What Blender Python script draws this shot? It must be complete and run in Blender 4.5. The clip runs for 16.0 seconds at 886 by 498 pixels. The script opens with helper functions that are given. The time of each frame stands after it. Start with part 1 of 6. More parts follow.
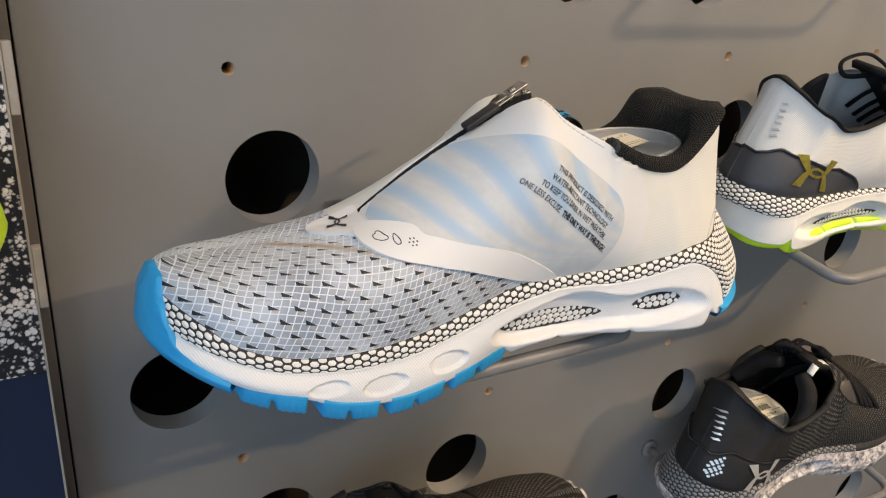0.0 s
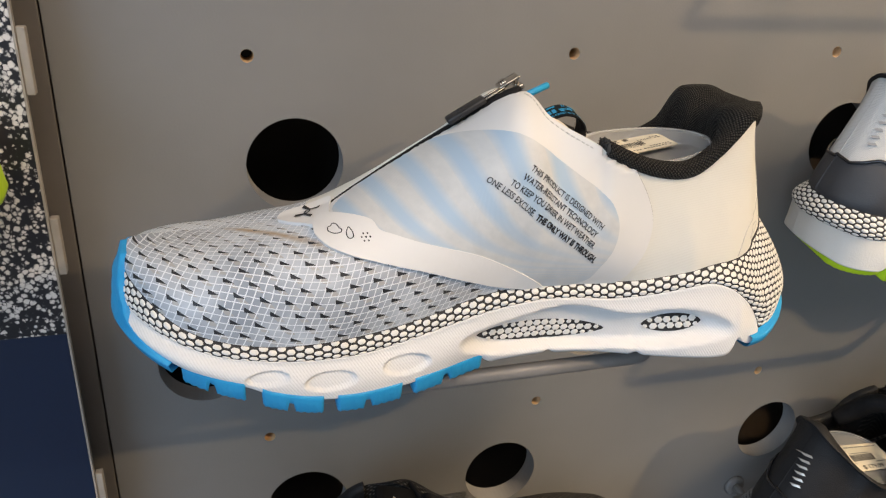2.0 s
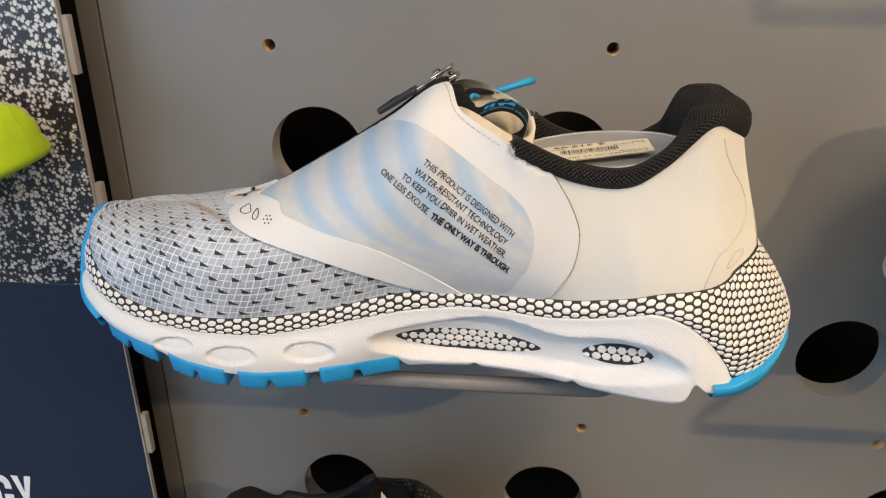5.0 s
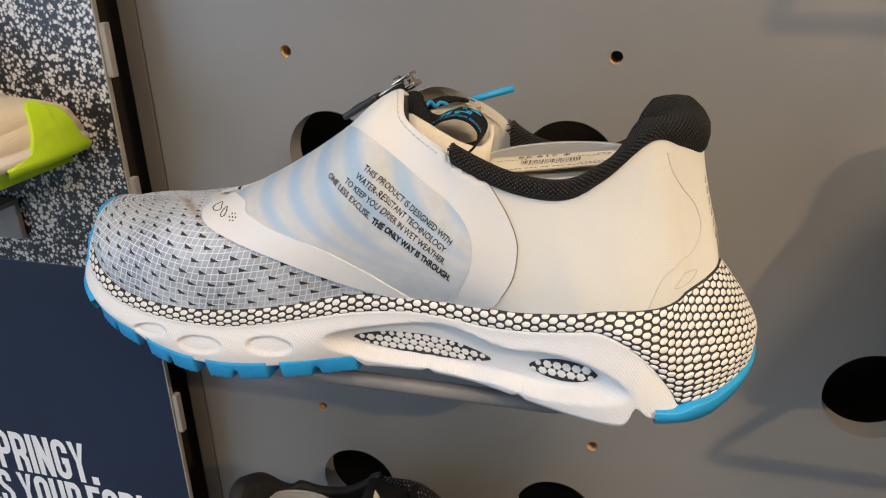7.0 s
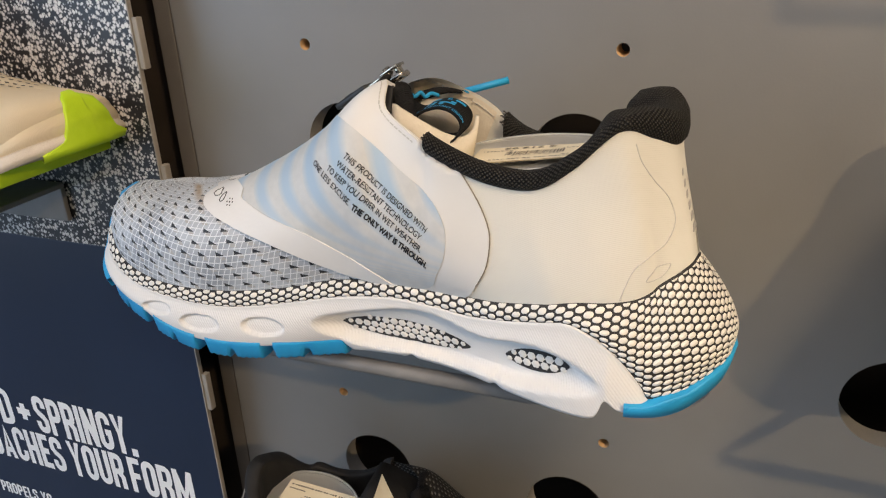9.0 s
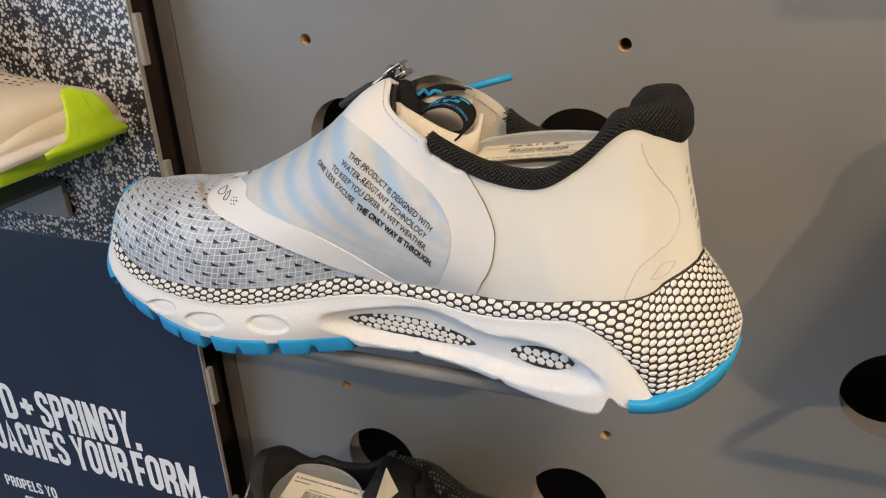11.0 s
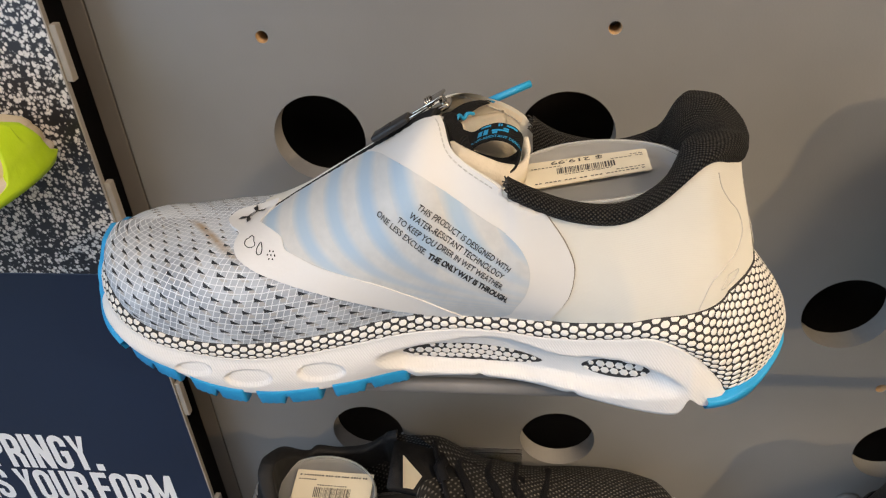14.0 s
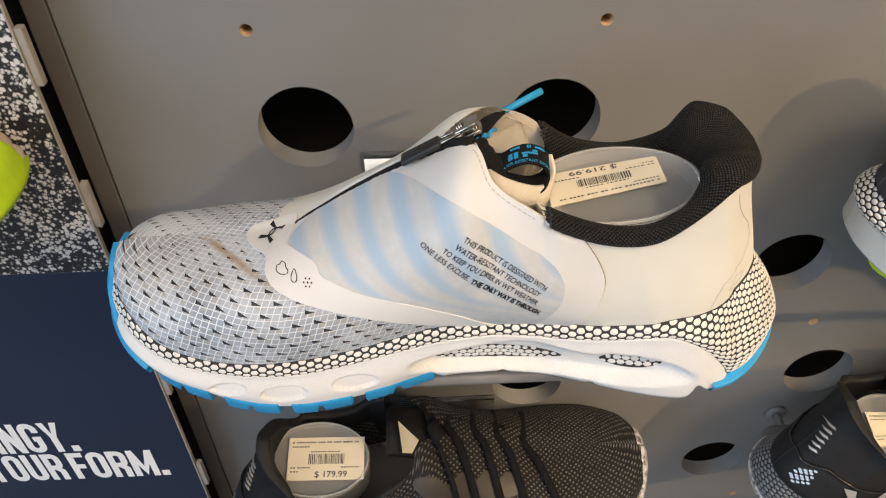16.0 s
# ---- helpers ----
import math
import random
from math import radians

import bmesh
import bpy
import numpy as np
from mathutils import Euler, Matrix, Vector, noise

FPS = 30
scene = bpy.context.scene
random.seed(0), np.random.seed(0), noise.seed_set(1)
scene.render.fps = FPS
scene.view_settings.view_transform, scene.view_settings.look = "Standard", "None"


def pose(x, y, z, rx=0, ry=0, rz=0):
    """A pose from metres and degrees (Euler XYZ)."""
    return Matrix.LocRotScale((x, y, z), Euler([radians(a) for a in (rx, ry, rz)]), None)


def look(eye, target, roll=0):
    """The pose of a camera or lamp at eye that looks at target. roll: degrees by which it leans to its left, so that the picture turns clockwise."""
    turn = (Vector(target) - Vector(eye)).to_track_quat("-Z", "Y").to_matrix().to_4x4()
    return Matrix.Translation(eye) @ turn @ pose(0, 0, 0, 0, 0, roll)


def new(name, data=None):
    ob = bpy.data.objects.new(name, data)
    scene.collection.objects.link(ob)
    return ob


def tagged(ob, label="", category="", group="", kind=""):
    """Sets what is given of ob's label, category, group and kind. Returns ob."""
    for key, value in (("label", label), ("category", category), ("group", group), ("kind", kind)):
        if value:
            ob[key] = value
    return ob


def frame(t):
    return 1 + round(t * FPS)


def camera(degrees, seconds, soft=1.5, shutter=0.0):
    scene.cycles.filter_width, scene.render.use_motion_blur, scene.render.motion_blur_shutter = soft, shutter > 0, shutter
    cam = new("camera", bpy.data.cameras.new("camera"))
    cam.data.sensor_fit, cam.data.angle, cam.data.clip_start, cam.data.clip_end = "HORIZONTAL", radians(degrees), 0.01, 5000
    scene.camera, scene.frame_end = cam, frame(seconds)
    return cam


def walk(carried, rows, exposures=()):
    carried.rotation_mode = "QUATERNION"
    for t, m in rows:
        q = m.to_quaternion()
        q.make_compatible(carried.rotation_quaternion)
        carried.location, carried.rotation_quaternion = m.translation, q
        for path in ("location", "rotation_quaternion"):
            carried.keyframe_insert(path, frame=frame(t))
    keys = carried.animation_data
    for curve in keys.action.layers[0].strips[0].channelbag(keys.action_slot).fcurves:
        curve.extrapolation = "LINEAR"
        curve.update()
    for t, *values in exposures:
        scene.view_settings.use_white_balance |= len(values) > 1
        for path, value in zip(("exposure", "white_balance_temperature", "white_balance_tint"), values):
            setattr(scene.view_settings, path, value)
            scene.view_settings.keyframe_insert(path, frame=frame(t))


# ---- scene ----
cam = camera(60.05, 16.0, soft=1.2)
PATH = [
    (0, (-0.10597, -0.38968, 1.57358), (0.86275, 1.17885, 0.79814), 4.366),
    (0.5, (-0.08709, -0.39408, 1.57296), (0.80045, 1.21918, 0.79216), 4.115),
    (1, (-0.06400, -0.39958, 1.57466), (0.71601, 1.26296, 0.78249), 3.671),
    (1.5, (-0.04102, -0.40563, 1.57493), (0.61829, 1.30204, 0.76919), 3.187),
    (2, (-0.01538, -0.41167, 1.57404), (0.51708, 1.33594, 0.76020), 2.668),
    (2.5, (0.01248, -0.41532, 1.57309), (0.41999, 1.36108, 0.74948), 2.213),
    (3, (0.03870, -0.41572, 1.56980), (0.32183, 1.38307, 0.74264), 1.778),
    (3.5, (0.06503, -0.41520, 1.56773), (0.22809, 1.39896, 0.74176), 1.368),
    (4, (0.09146, -0.41680, 1.56773), (0.13362, 1.40674, 0.74742), 0.856),
    (6.5, (0.18933, -0.40450, 1.56569), (-0.25621, 1.37698, 0.77335), -1.491),
    (7, (0.20721, -0.40274, 1.56711), (-0.30690, 1.36005, 0.77449), -1.643),
    (7.5, (0.22105, -0.40372, 1.56821), (-0.35118, 1.34105, 0.77556), -1.849),
    (8, (0.23234, -0.40025, 1.56844), (-0.39073, 1.32537, 0.77219), -2.117),
    (8.5, (0.24104, -0.39740, 1.56605), (-0.42849, 1.31184, 0.77218), -2.379),
    (9, (0.24671, -0.39598, 1.56464), (-0.46025, 1.29832, 0.77118), -2.662),
    (11.5, (0.24074, -0.39665, 1.57364), (-0.44398, 1.27967, 0.72445), -3.287),
    (12, (0.23124, -0.39401, 1.58356), (-0.40269, 1.28244, 0.69605), -3.833),
    (12.5, (0.21630, -0.39379, 1.59468), (-0.34662, 1.28586, 0.66630), -4.259),
    (13, (0.19305, -0.39099, 1.60726), (-0.27295, 1.28541, 0.62110), -4.486),
    (13.5, (0.16715, -0.39083, 1.61847), (-0.18808, 1.27475, 0.56982), -4.464),
    (14, (0.14584, -0.38665, 1.62783), (-0.09721, 1.25556, 0.51246), -4.213),
    (14.5, (0.13235, -0.37521, 1.63991), (-0.00778, 1.22750, 0.45176), -3.709),
    (15, (0.11785, -0.37018, 1.65358), (0.05853, 1.18492, 0.39734), -2.939),
    (15.5, (0.10220, -0.36559, 1.66418), (0.10380, 1.14358, 0.35178), -1.928),
    (16, (0.08596, -0.36397, 1.68023), (0.13503, 1.10634, 0.32532), -0.841),
]
from mathutils.bvhtree import BVHTree

# ---- size: places are laid out on the board's own grid, then brought to true size ----
SIZE = 0.92
PIVOT = Vector((0, 0, 1.5))


def true(p):
    """A place on the board's grid, at true size."""
    return PIVOT + (Vector(p) - PIVOT) * SIZE


walk(cam, [(t, look(eye, target, roll)) for t, eye, target, roll in PATH], [(0, -0.22, 6900, 18), (4, -0.22, 6850, 18), (9, -0.34, 6800, 18), (13, -0.30, 6800, 18), (16, -0.16, 7000, 18)])

# ---- light: a bright shop, cool daylight from the front windows, one warm ceiling spot, added fill lamps ----
world = bpy.data.worlds.new("shop_air")
scene.world = world
world.use_nodes = True
world.node_tree.nodes["Background"].inputs[0].default_value = (0.75, 0.85, 1.0, 1)
world.node_tree.nodes["Background"].inputs[1].default_value = 0.05


def lamp(name, kind, eye, target, watts, colour, **size):
    data = bpy.data.lights.new(name, kind)
    data.energy, data.color = watts, colour
    ob = new(name, data)
    ob.matrix_world = look(eye, target)
    if kind == "AREA":
        data.shape = "RECTANGLE"
        data.size, data.size_y = size["w"], size["h"]
    elif kind == "SPOT":
        data.spot_size, data.spot_blend, data.shadow_soft_size = radians(size["angle"]), 0.9, size["r"]
    return ob


lamp("window_light", "AREA", (-2.3, -2.2, 1.8), (0.1, 0, 1.35), 66, (0.50, 0.75, 1.0), w=2.2, h=2.2)
lamp("key_or_fill_spot", "SPOT", (2.42, -2.30, 3.25), (0.78, 0, 1.66), 540, (1.0, 0.75, 0.41), angle=34, r=0.06)
# fill spot with no known source, added to brighten the board's upper right
lamp("key_or_fill_spot", "SPOT", (1.15, -1.0, 2.95), (0.62, 0, 1.66), 125, (1.0, 0.80, 0.50), angle=38, r=0.20)
# broad overhead fill, added to soften the shadows; no such lamp is known
lamp("overhead_fill", "AREA", (0.3, -1.5, 3.02), (0.3, -1.5, 0), 38, (1.0, 0.91, 0.80), w=2.4, h=1.2)


# ---- materials ----
def material(name, colour, rough=0.5, metal=0.0):
    m = bpy.data.materials.new(name)
    m.use_nodes = True
    b = m.node_tree.nodes["Principled BSDF"]
    b.inputs["Base Color"].default_value = (*colour, 1)
    b.inputs["Roughness"].default_value = rough
    b.inputs["Metallic"].default_value = metal
    return m


def node(m, kind, links=(), **values):
    """A node of m; links: (input, socket) pairs; values: its properties."""
    n = m.node_tree.nodes.new(kind)
    for key, value in values.items():
        if key == "operation":
            n.operation = value
        elif key == "blend_type":
            n.blend_type = value
        elif key == "data_type":
            n.data_type = value
    for slot, source in links:
        if isinstance(source, (int, float, tuple)):
            n.inputs[slot].default_value = source
        else:
            m.node_tree.links.new(source, n.inputs[slot])
    return n


def bsdf(m):
    return m.node_tree.nodes["Principled BSDF"]


def to(m, slot, source):
    m.node_tree.links.new(source, bsdf(m).inputs[slot])


def coords(m, space="Object"):
    return node(m, "ShaderNodeTexCoord").outputs[space]


def noise_of(m, scale, detail=4.0, rough=0.55, at=None):
    return node(m, "ShaderNodeTexNoise", [("Vector", at if at is not None else coords(m)), ("Scale", scale), ("Detail", detail), ("Roughness", rough)]).outputs["Fac"]


def ramp(m, fac, stops):
    r = node(m, "ShaderNodeValToRGB", [("Fac", fac)])
    e = r.color_ramp.elements
    while len(e) < len(stops):
        e.new(0.5)
    for s, (p, c) in zip(e, stops):
        s.position, s.color = p, (*c, 1)
    return r.outputs["Color"]


def maths(m, op, a, b=0.0):
    return node(m, "ShaderNodeMath", [(0, a), (1, b)], operation=op).outputs[0]


def bump(m, height, strength=0.3, distance=0.0005, after=None):
    links = [("Height", height), ("Strength", strength), ("Distance", distance)]
    if after is not None:
        links.append(("Normal", after))
    return node(m, "ShaderNodeBump", links).outputs["Normal"]


def varied(name, dark, light, scale, rough=0.5, grain=0.0, grain_scale=900.0, metal=0.0, spread=(0.3, 0.7)):
    """A surface whose colour drifts between two tones, with a fine grain in relief."""
    m = material(name, dark, rough, metal)
    to(m, "Base Color", ramp(m, noise_of(m, scale), [(spread[0], dark), (spread[1], light)]))
    if grain:
        to(m, "Normal", bump(m, noise_of(m, grain_scale, 2.0), grain, 0.0006))
    return m


BOARD = varied("grey_laminate", (0.186, 0.183, 0.180), (0.212, 0.209, 0.205), 9, 0.47, 0.12, 700)
bsdf(BOARD).inputs["Specular IOR Level"].default_value = 0.75
HOLE_EDGE = varied("pale_hole_edge", (0.26, 0.255, 0.25), (0.31, 0.305, 0.30), 40, 0.55, 0.1)
# the board's grey, darkened and browned for the shade beside the sign
SHADED_STRIP = varied("shaded_grey_laminate", (0.120, 0.108, 0.096), (0.145, 0.132, 0.118), 12, 0.5, 0.1)
MDF = varied("raw_fibreboard", (0.36, 0.22, 0.10), (0.52, 0.34, 0.18), 300, 0.85, 0.4)
# shade inside the holes and the poster gap, put into the panels' colour
PAINTED_SHADE = varied("painted_cavity_shade", (0.030, 0.023, 0.019), (0.044, 0.034, 0.029), 20, 0.9)
STEEL = varied("grey_powder_coat", (0.17, 0.165, 0.16), (0.21, 0.205, 0.20), 60, 0.38, 0.1)
BLUE = varied("blue_rubber", (0.005, 0.30, 0.62), (0.01, 0.36, 0.70), 80, 0.5, 0.2)
BLACK_BAND = varied("black_knit_band", (0.012, 0.012, 0.013), (0.03, 0.03, 0.032), 200, 0.7, 0.4, 1500)
BLACK_PAD = varied("black_air_mesh", (0.008, 0.008, 0.009), (0.018, 0.018, 0.019), 150, 0.75, 0.5, 1500)
LIME = varied("lime_rubber", (0.55, 0.82, 0.01), (0.64, 0.90, 0.03), 60, 0.5, 0.2)
CREAM = varied("cream_knit", (0.72, 0.62, 0.50), (0.80, 0.71, 0.60), 60, 0.8, 0.4, 1500)
OFFWHITE = varied("grey_white_foam", (0.68, 0.67, 0.63), (0.73, 0.72, 0.68), 40, 0.6, 0.2)
SLATE = varied("slate_rubber", (0.035, 0.037, 0.042), (0.05, 0.052, 0.058), 50, 0.5, 0.2)
BLACK_KNIT = varied("black_knit", (0.006, 0.006, 0.007), (0.014, 0.014, 0.015), 120, 0.7, 0.6, 900)
SIGN_NAVY = varied("navy_print", (0.0055, 0.0140, 0.041), (0.0075, 0.0185, 0.052), 6, 0.33, 0.05)
INK = material("white_ink", (0.88, 0.88, 0.88), 0.5)


# ---- parts and things ----
def root_of(ob):
    while ob.parent:
        ob = ob.parent
    return ob


def thing(name, place, label, category, group="", kind=""):
    ob = new(name)
    ob.empty_display_size = 0.03
    ob.location = true(place)
    return tagged(ob, label, category, group, kind)


def part(name, bm, mat, parent=None, label="", smooth=True, at=None):
    """Links a bmesh, laid out on the board's grid, as one mesh at true size; at: a transform on the grid first."""
    if at is not None:
        bm.transform(at)
        if at.determinant() < 0:
            bmesh.ops.reverse_faces(bm, faces=bm.faces)
    base = root_of(parent).location.copy() if parent else Vector()
    for v in bm.verts:
        v.co = true(v.co) - base
    me = bpy.data.meshes.new(name)
    for f in bm.faces:
        f.smooth = smooth
    bm.to_mesh(me)
    bm.free()
    for one in (mat if isinstance(mat, (list, tuple)) else [mat]):
        me.materials.append(one)
    ob = new(name, me)
    ob.parent = parent
    if label:
        tagged(ob, label)
    return ob


def box(bm, lo, hi, bevel=0.0):
    made = bmesh.ops.create_cube(bm, size=1.0)["verts"]
    for v in made:
        v.co = Vector([lo[n] + (hi[n] - lo[n]) * (v.co[n] + 0.5) for n in range(3)])
    if bevel:
        bmesh.ops.bevel(bm, geom=list({e for v in made for e in v.link_edges}), offset=bevel, segments=2, affect="EDGES", profile=0.5)
    return bm


def boxed(lo, hi, bevel=0.0):
    return box(bmesh.new(), lo, hi, bevel)


def tube(bm, points, radius, sides=10, closed=False, flat=1.0, taper=None):
    """A round (or flattened) rod along points."""
    points = [Vector(p) for p in points]
    n, rings, up = len(points), [], None
    for k, p in enumerate(points):
        a = points[(k - 1) % n] if closed or k else p
        b = points[(k + 1) % n] if closed or k < n - 1 else p
        d = (b - a).normalized()
        if up is None:
            up = Vector((0, 0, 1)) if abs(d.z) < 0.9 else Vector((1, 0, 0))
        side = d.cross(up).normalized()
        up = side.cross(d).normalized()
        r = radius * (taper(k / max(1, n - 1)) if taper else 1.0)
        rings.append([bm.verts.new(p + side * math.cos(w) * r + up * math.sin(w) * r * flat) for w in [2 * math.pi * s / sides for s in range(sides)]])
    for k in range(n if closed else n - 1):
        for s in range(sides):
            bm.faces.new([rings[k][s], rings[k][(s + 1) % sides], rings[(k + 1) % n][(s + 1) % sides], rings[(k + 1) % n][s]])
    if not closed:
        bm.faces.new(rings[0][::-1]), bm.faces.new(rings[-1])
    return bm


def spline(table, steps):
    """Catmull-Rom through the rows of a table; steps points for each gap."""
    t, out = [np.array(row, float) for row in table], []
    for k in range(len(t) - 1):
        a, b, c, d = t[max(0, k - 1)], t[k], t[k + 1], t[min(len(t) - 1, k + 2)]
        for s in range(steps):
            u = s / steps
            out.append(0.5 * (2 * b + (c - a) * u + (2 * a - 5 * b + 4 * c - d) * u * u + (3 * b - a - 3 * c + d) * u ** 3))
    out.append(t[-1])
    return np.array(out)


def curve_of(pairs):
    """A smooth function of x through (x, value) pairs."""
    xs, vs = [p[0] for p in pairs], [p[1] for p in pairs]
    fine = spline([[a, b] for a, b in zip(xs, vs)], 8)
    return lambda x: float(np.interp(x, fine[:, 0], fine[:, 1]))


def sheet(bm, rows, wrap=False, uv=None):
    """Faces over a grid of places; wrap joins the last column to the first."""
    grid = [[bm.verts.new(p) for p in row] for row in rows]
    layer = bm.loops.layers.uv.verify() if uv is not None else None
    w = len(grid[0])
    for a in range(len(grid) - 1):
        for b in range(w if wrap else w - 1):
            c = (b + 1) % w
            f = bm.faces.new([grid[a][b], grid[a][c], grid[a + 1][c], grid[a + 1][b]])
            if layer:
                for loop, (i, j) in zip(f.loops, ((a, b), (a, c), (a + 1, c), (a + 1, b))):
                    loop[layer].uv = uv[i][j]
    return grid


# ---- the wall board with its holes ----
SMALL = [(0.2 * i, z) for i in range(-1, 8) for z in (1.762, 1.5, 1.238, 0.976)]
BIG = [(0.4 * i + dx, z) for i in range(0, 4) for dx, z in [(a, b) for b in (1.696, 1.4350, 1.1735, 0.912) for a in (0.0245, 0.1755)] + [(a, b) for b in (1.5655, 1.3035, 1.0425) for a in (0.237, 0.363)]]
BIG += [(-0.038, z) for z in (1.5655, 1.3035, 1.0425)]
THICK = 0.016


def cut_board(name, lo, hi, holes, mat):
    """A board with round holes through it."""
    bm = boxed(lo, hi, 0.0008)
    me = bpy.data.meshes.new(name)
    bm.to_mesh(me)
    bm.free()
    ob = new(name, me)
    cut = bmesh.new()
    for x, z, r in holes:
        bmesh.ops.create_cone(cut, cap_ends=True, segments=56 if r > 0.01 else 20, radius1=r, radius2=r, depth=0.2, matrix=Matrix.Translation((x, 0, z)) @ pose(0, 0, 0, 90, 0, 0))
    cm = bpy.data.meshes.new("cutter")
    cut.to_mesh(cm)
    cut.free()
    cutter = new("cutter", cm)
    mod = ob.modifiers.new("holes", "BOOLEAN")
    mod.operation, mod.solver, mod.object = "DIFFERENCE", "EXACT", cutter
    bpy.context.view_layer.update()
    done = bpy.data.meshes.new_from_object(ob.evaluated_get(bpy.context.evaluated_depsgraph_get()))
    bpy.data.objects.remove(ob)
    bpy.data.objects.remove(cutter)
    for v in done.vertices:
        v.co = true(v.co)
    for p in done.polygons:
        p.use_smooth = False
    done.materials.clear()
    done.materials.append(mat)
    done.materials.append(HOLE_EDGE)
    for p in done.polygons:
        mid = PIVOT + (p.center - PIVOT) / SIZE
        if abs(p.normal.y) < 0.5 and any(math.hypot(mid.x - x, mid.z - z) < r * 1.02 for x, z, r in holes):
            p.material_index = 1
    return new(name, done)


LEFT_EDGE = -0.1015
inside = [(x, z, 0.0288) for x, z in BIG if x > LEFT_EDGE] + [(x, z, 0.0038) for x, z in SMALL if x > LEFT_EDGE]
board = tagged(cut_board("wall_board", (LEFT_EDGE, 0, 0.55), (1.5, THICK, 1.95), inside, BOARD), "grey laminate display board drilled with large and small round holes", "wall board", kind="structure")
for x, z in SMALL:
    if x > LEFT_EDGE and x < 0.9:
        bm = bmesh.new()
        rows = [[(x + r * math.cos(w), y, z + r * math.sin(w)) for w in [2 * math.pi * s / 20 for s in range(20)]] for y, r in ((0.0006, 0.0038), (0.0006, 0.0036), (THICK, 0.0036))]
        sheet(bm, rows, wrap=True)
        lining = part("hole_lining", bm, MDF, None, "raw fibreboard showing inside a drilled hole")
        lining.parent = board
# unseen floor, ceiling and outer walls, added to close the room and bounce light
BOUNCE_WHITE = varied("bounce_white", (0.70, 0.69, 0.67), (0.76, 0.75, 0.73), 3, 0.8, 0.1, 200)
BOUNCE_GREY = varied("bounce_grey", (0.22, 0.21, 0.20), (0.30, 0.29, 0.27), 5, 0.45, 0.1, 200)
for name, lo, hi, mat, label in (("wall_behind", (-3.2, 0.10, 0), (3.6, 0.16, 3.4), PAINTED_SHADE, "back panel coloured dark for the shade in the board's holes"), ("floor", (-3.2, -4.4, -0.06), (3.6, 0.10, 0), BOUNCE_GREY, "unseen grey floor added for bounce light"), ("ceiling", (-3.2, -4.4, 3.4), (3.6, 0.16, 3.46), BOUNCE_WHITE, "unseen white ceiling added for bounce light"), ("wall_left", (-3.26, -4.4, 0), (-3.2, 0.16, 3.4), BOUNCE_WHITE, "unseen white wall added for bounce light"), ("wall_right", (3.6, -4.4, 0), (3.66, 0.16, 3.4), BOUNCE_WHITE, "unseen white wall added for bounce light"), ("wall_front", (-3.2, -4.46, 0), (3.6, -4.4, 3.4), BOUNCE_WHITE, "unseen white wall added for bounce light")):
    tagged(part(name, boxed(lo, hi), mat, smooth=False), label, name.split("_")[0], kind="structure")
tagged(part("board_strip", boxed((-0.1155, 0.0, 0.55), (-0.1024, THICK, 1.95), 0.0005), SHADED_STRIP, smooth=False), "narrow edge strip beside the display board, coloured darker for shade", "trim", kind="structure")
# dark sheet that stands in for the shade beside the poster board
tagged(part("gap_shade_panel", boxed((-1.4, 0.03, 0.55), (-0.110, 0.045, 1.95)), PAINTED_SHADE, smooth=False), "panel coloured dark for the shade in the poster board's gap", "wall panel", kind="structure")

# ---- shoes ----
# Stations run from the heel's middle to the toe's middle: rim (x, y of the near side, y of the far side).
RIM = [(0.2725, -0.1235, -0.1235), (0.2695, -0.138, -0.109), (0.2600, -0.1515, -0.097), (0.2460, -0.1615, -0.088), (0.2265, -0.1648, -0.084), (0.205, -0.1620, -0.082), (0.18, -0.1575, -0.079), (0.155, -0.153, -0.075), (0.13, -0.151, -0.069), (0.1185, -0.151, -0.066), (0.105, -0.151, -0.062), (0.08, -0.153, -0.055), (0.055, -0.1560, -0.048), (0.03, -0.1590, -0.043), (0.008, -0.1595, -0.041), (-0.015, -0.1570, -0.042), (-0.035, -0.1515, -0.047), (-0.0510, -0.141, -0.057), (-0.0615, -0.1265, -0.071), (-0.0668, -0.112, -0.0845), (-0.0685, -0.098, -0.098)]
# Upper edge: (x, near y, far y, z): collar, stitched edge, ridge of the instep.
TOP = [(0.2440, -0.113, -0.113, 1.4845), (0.2420, -0.126, -0.100, 1.4860), (0.2345, -0.137, -0.089, 1.4912), (0.2235, -0.1475, -0.080, 1.4955), (0.2070, -0.1515, -0.076, 1.4805), (0.192, -0.153, -0.074, 1.4718), (0.171, -0.154, -0.073, 1.4738), (0.1490, -0.1535, -0.074, 1.4830), (0.1425, -0.151, -0.077, 1.4880), (0.1245, -0.1410, -0.085, 1.4970), (0.1155, -0.1210, -0.100, 1.5045), (0.09, -0.106, -0.1050, 1.4855), (0.064, -0.1015, -0.1015, 1.4685), (0.041, -0.104, -0.104, 1.4555), (0.026, -0.106, -0.106, 1.4475), (0.010, -0.103, -0.103, 1.4430), (-0.002, -0.100, -0.100, 1.4405), (-0.012, -0.098, -0.098, 1.4390), (-0.020, -0.097, -0.097, 1.4380), (-0.025, -0.0965, -0.0965, 1.4375), (-0.028, -0.096, -0.096, 1.4370)]
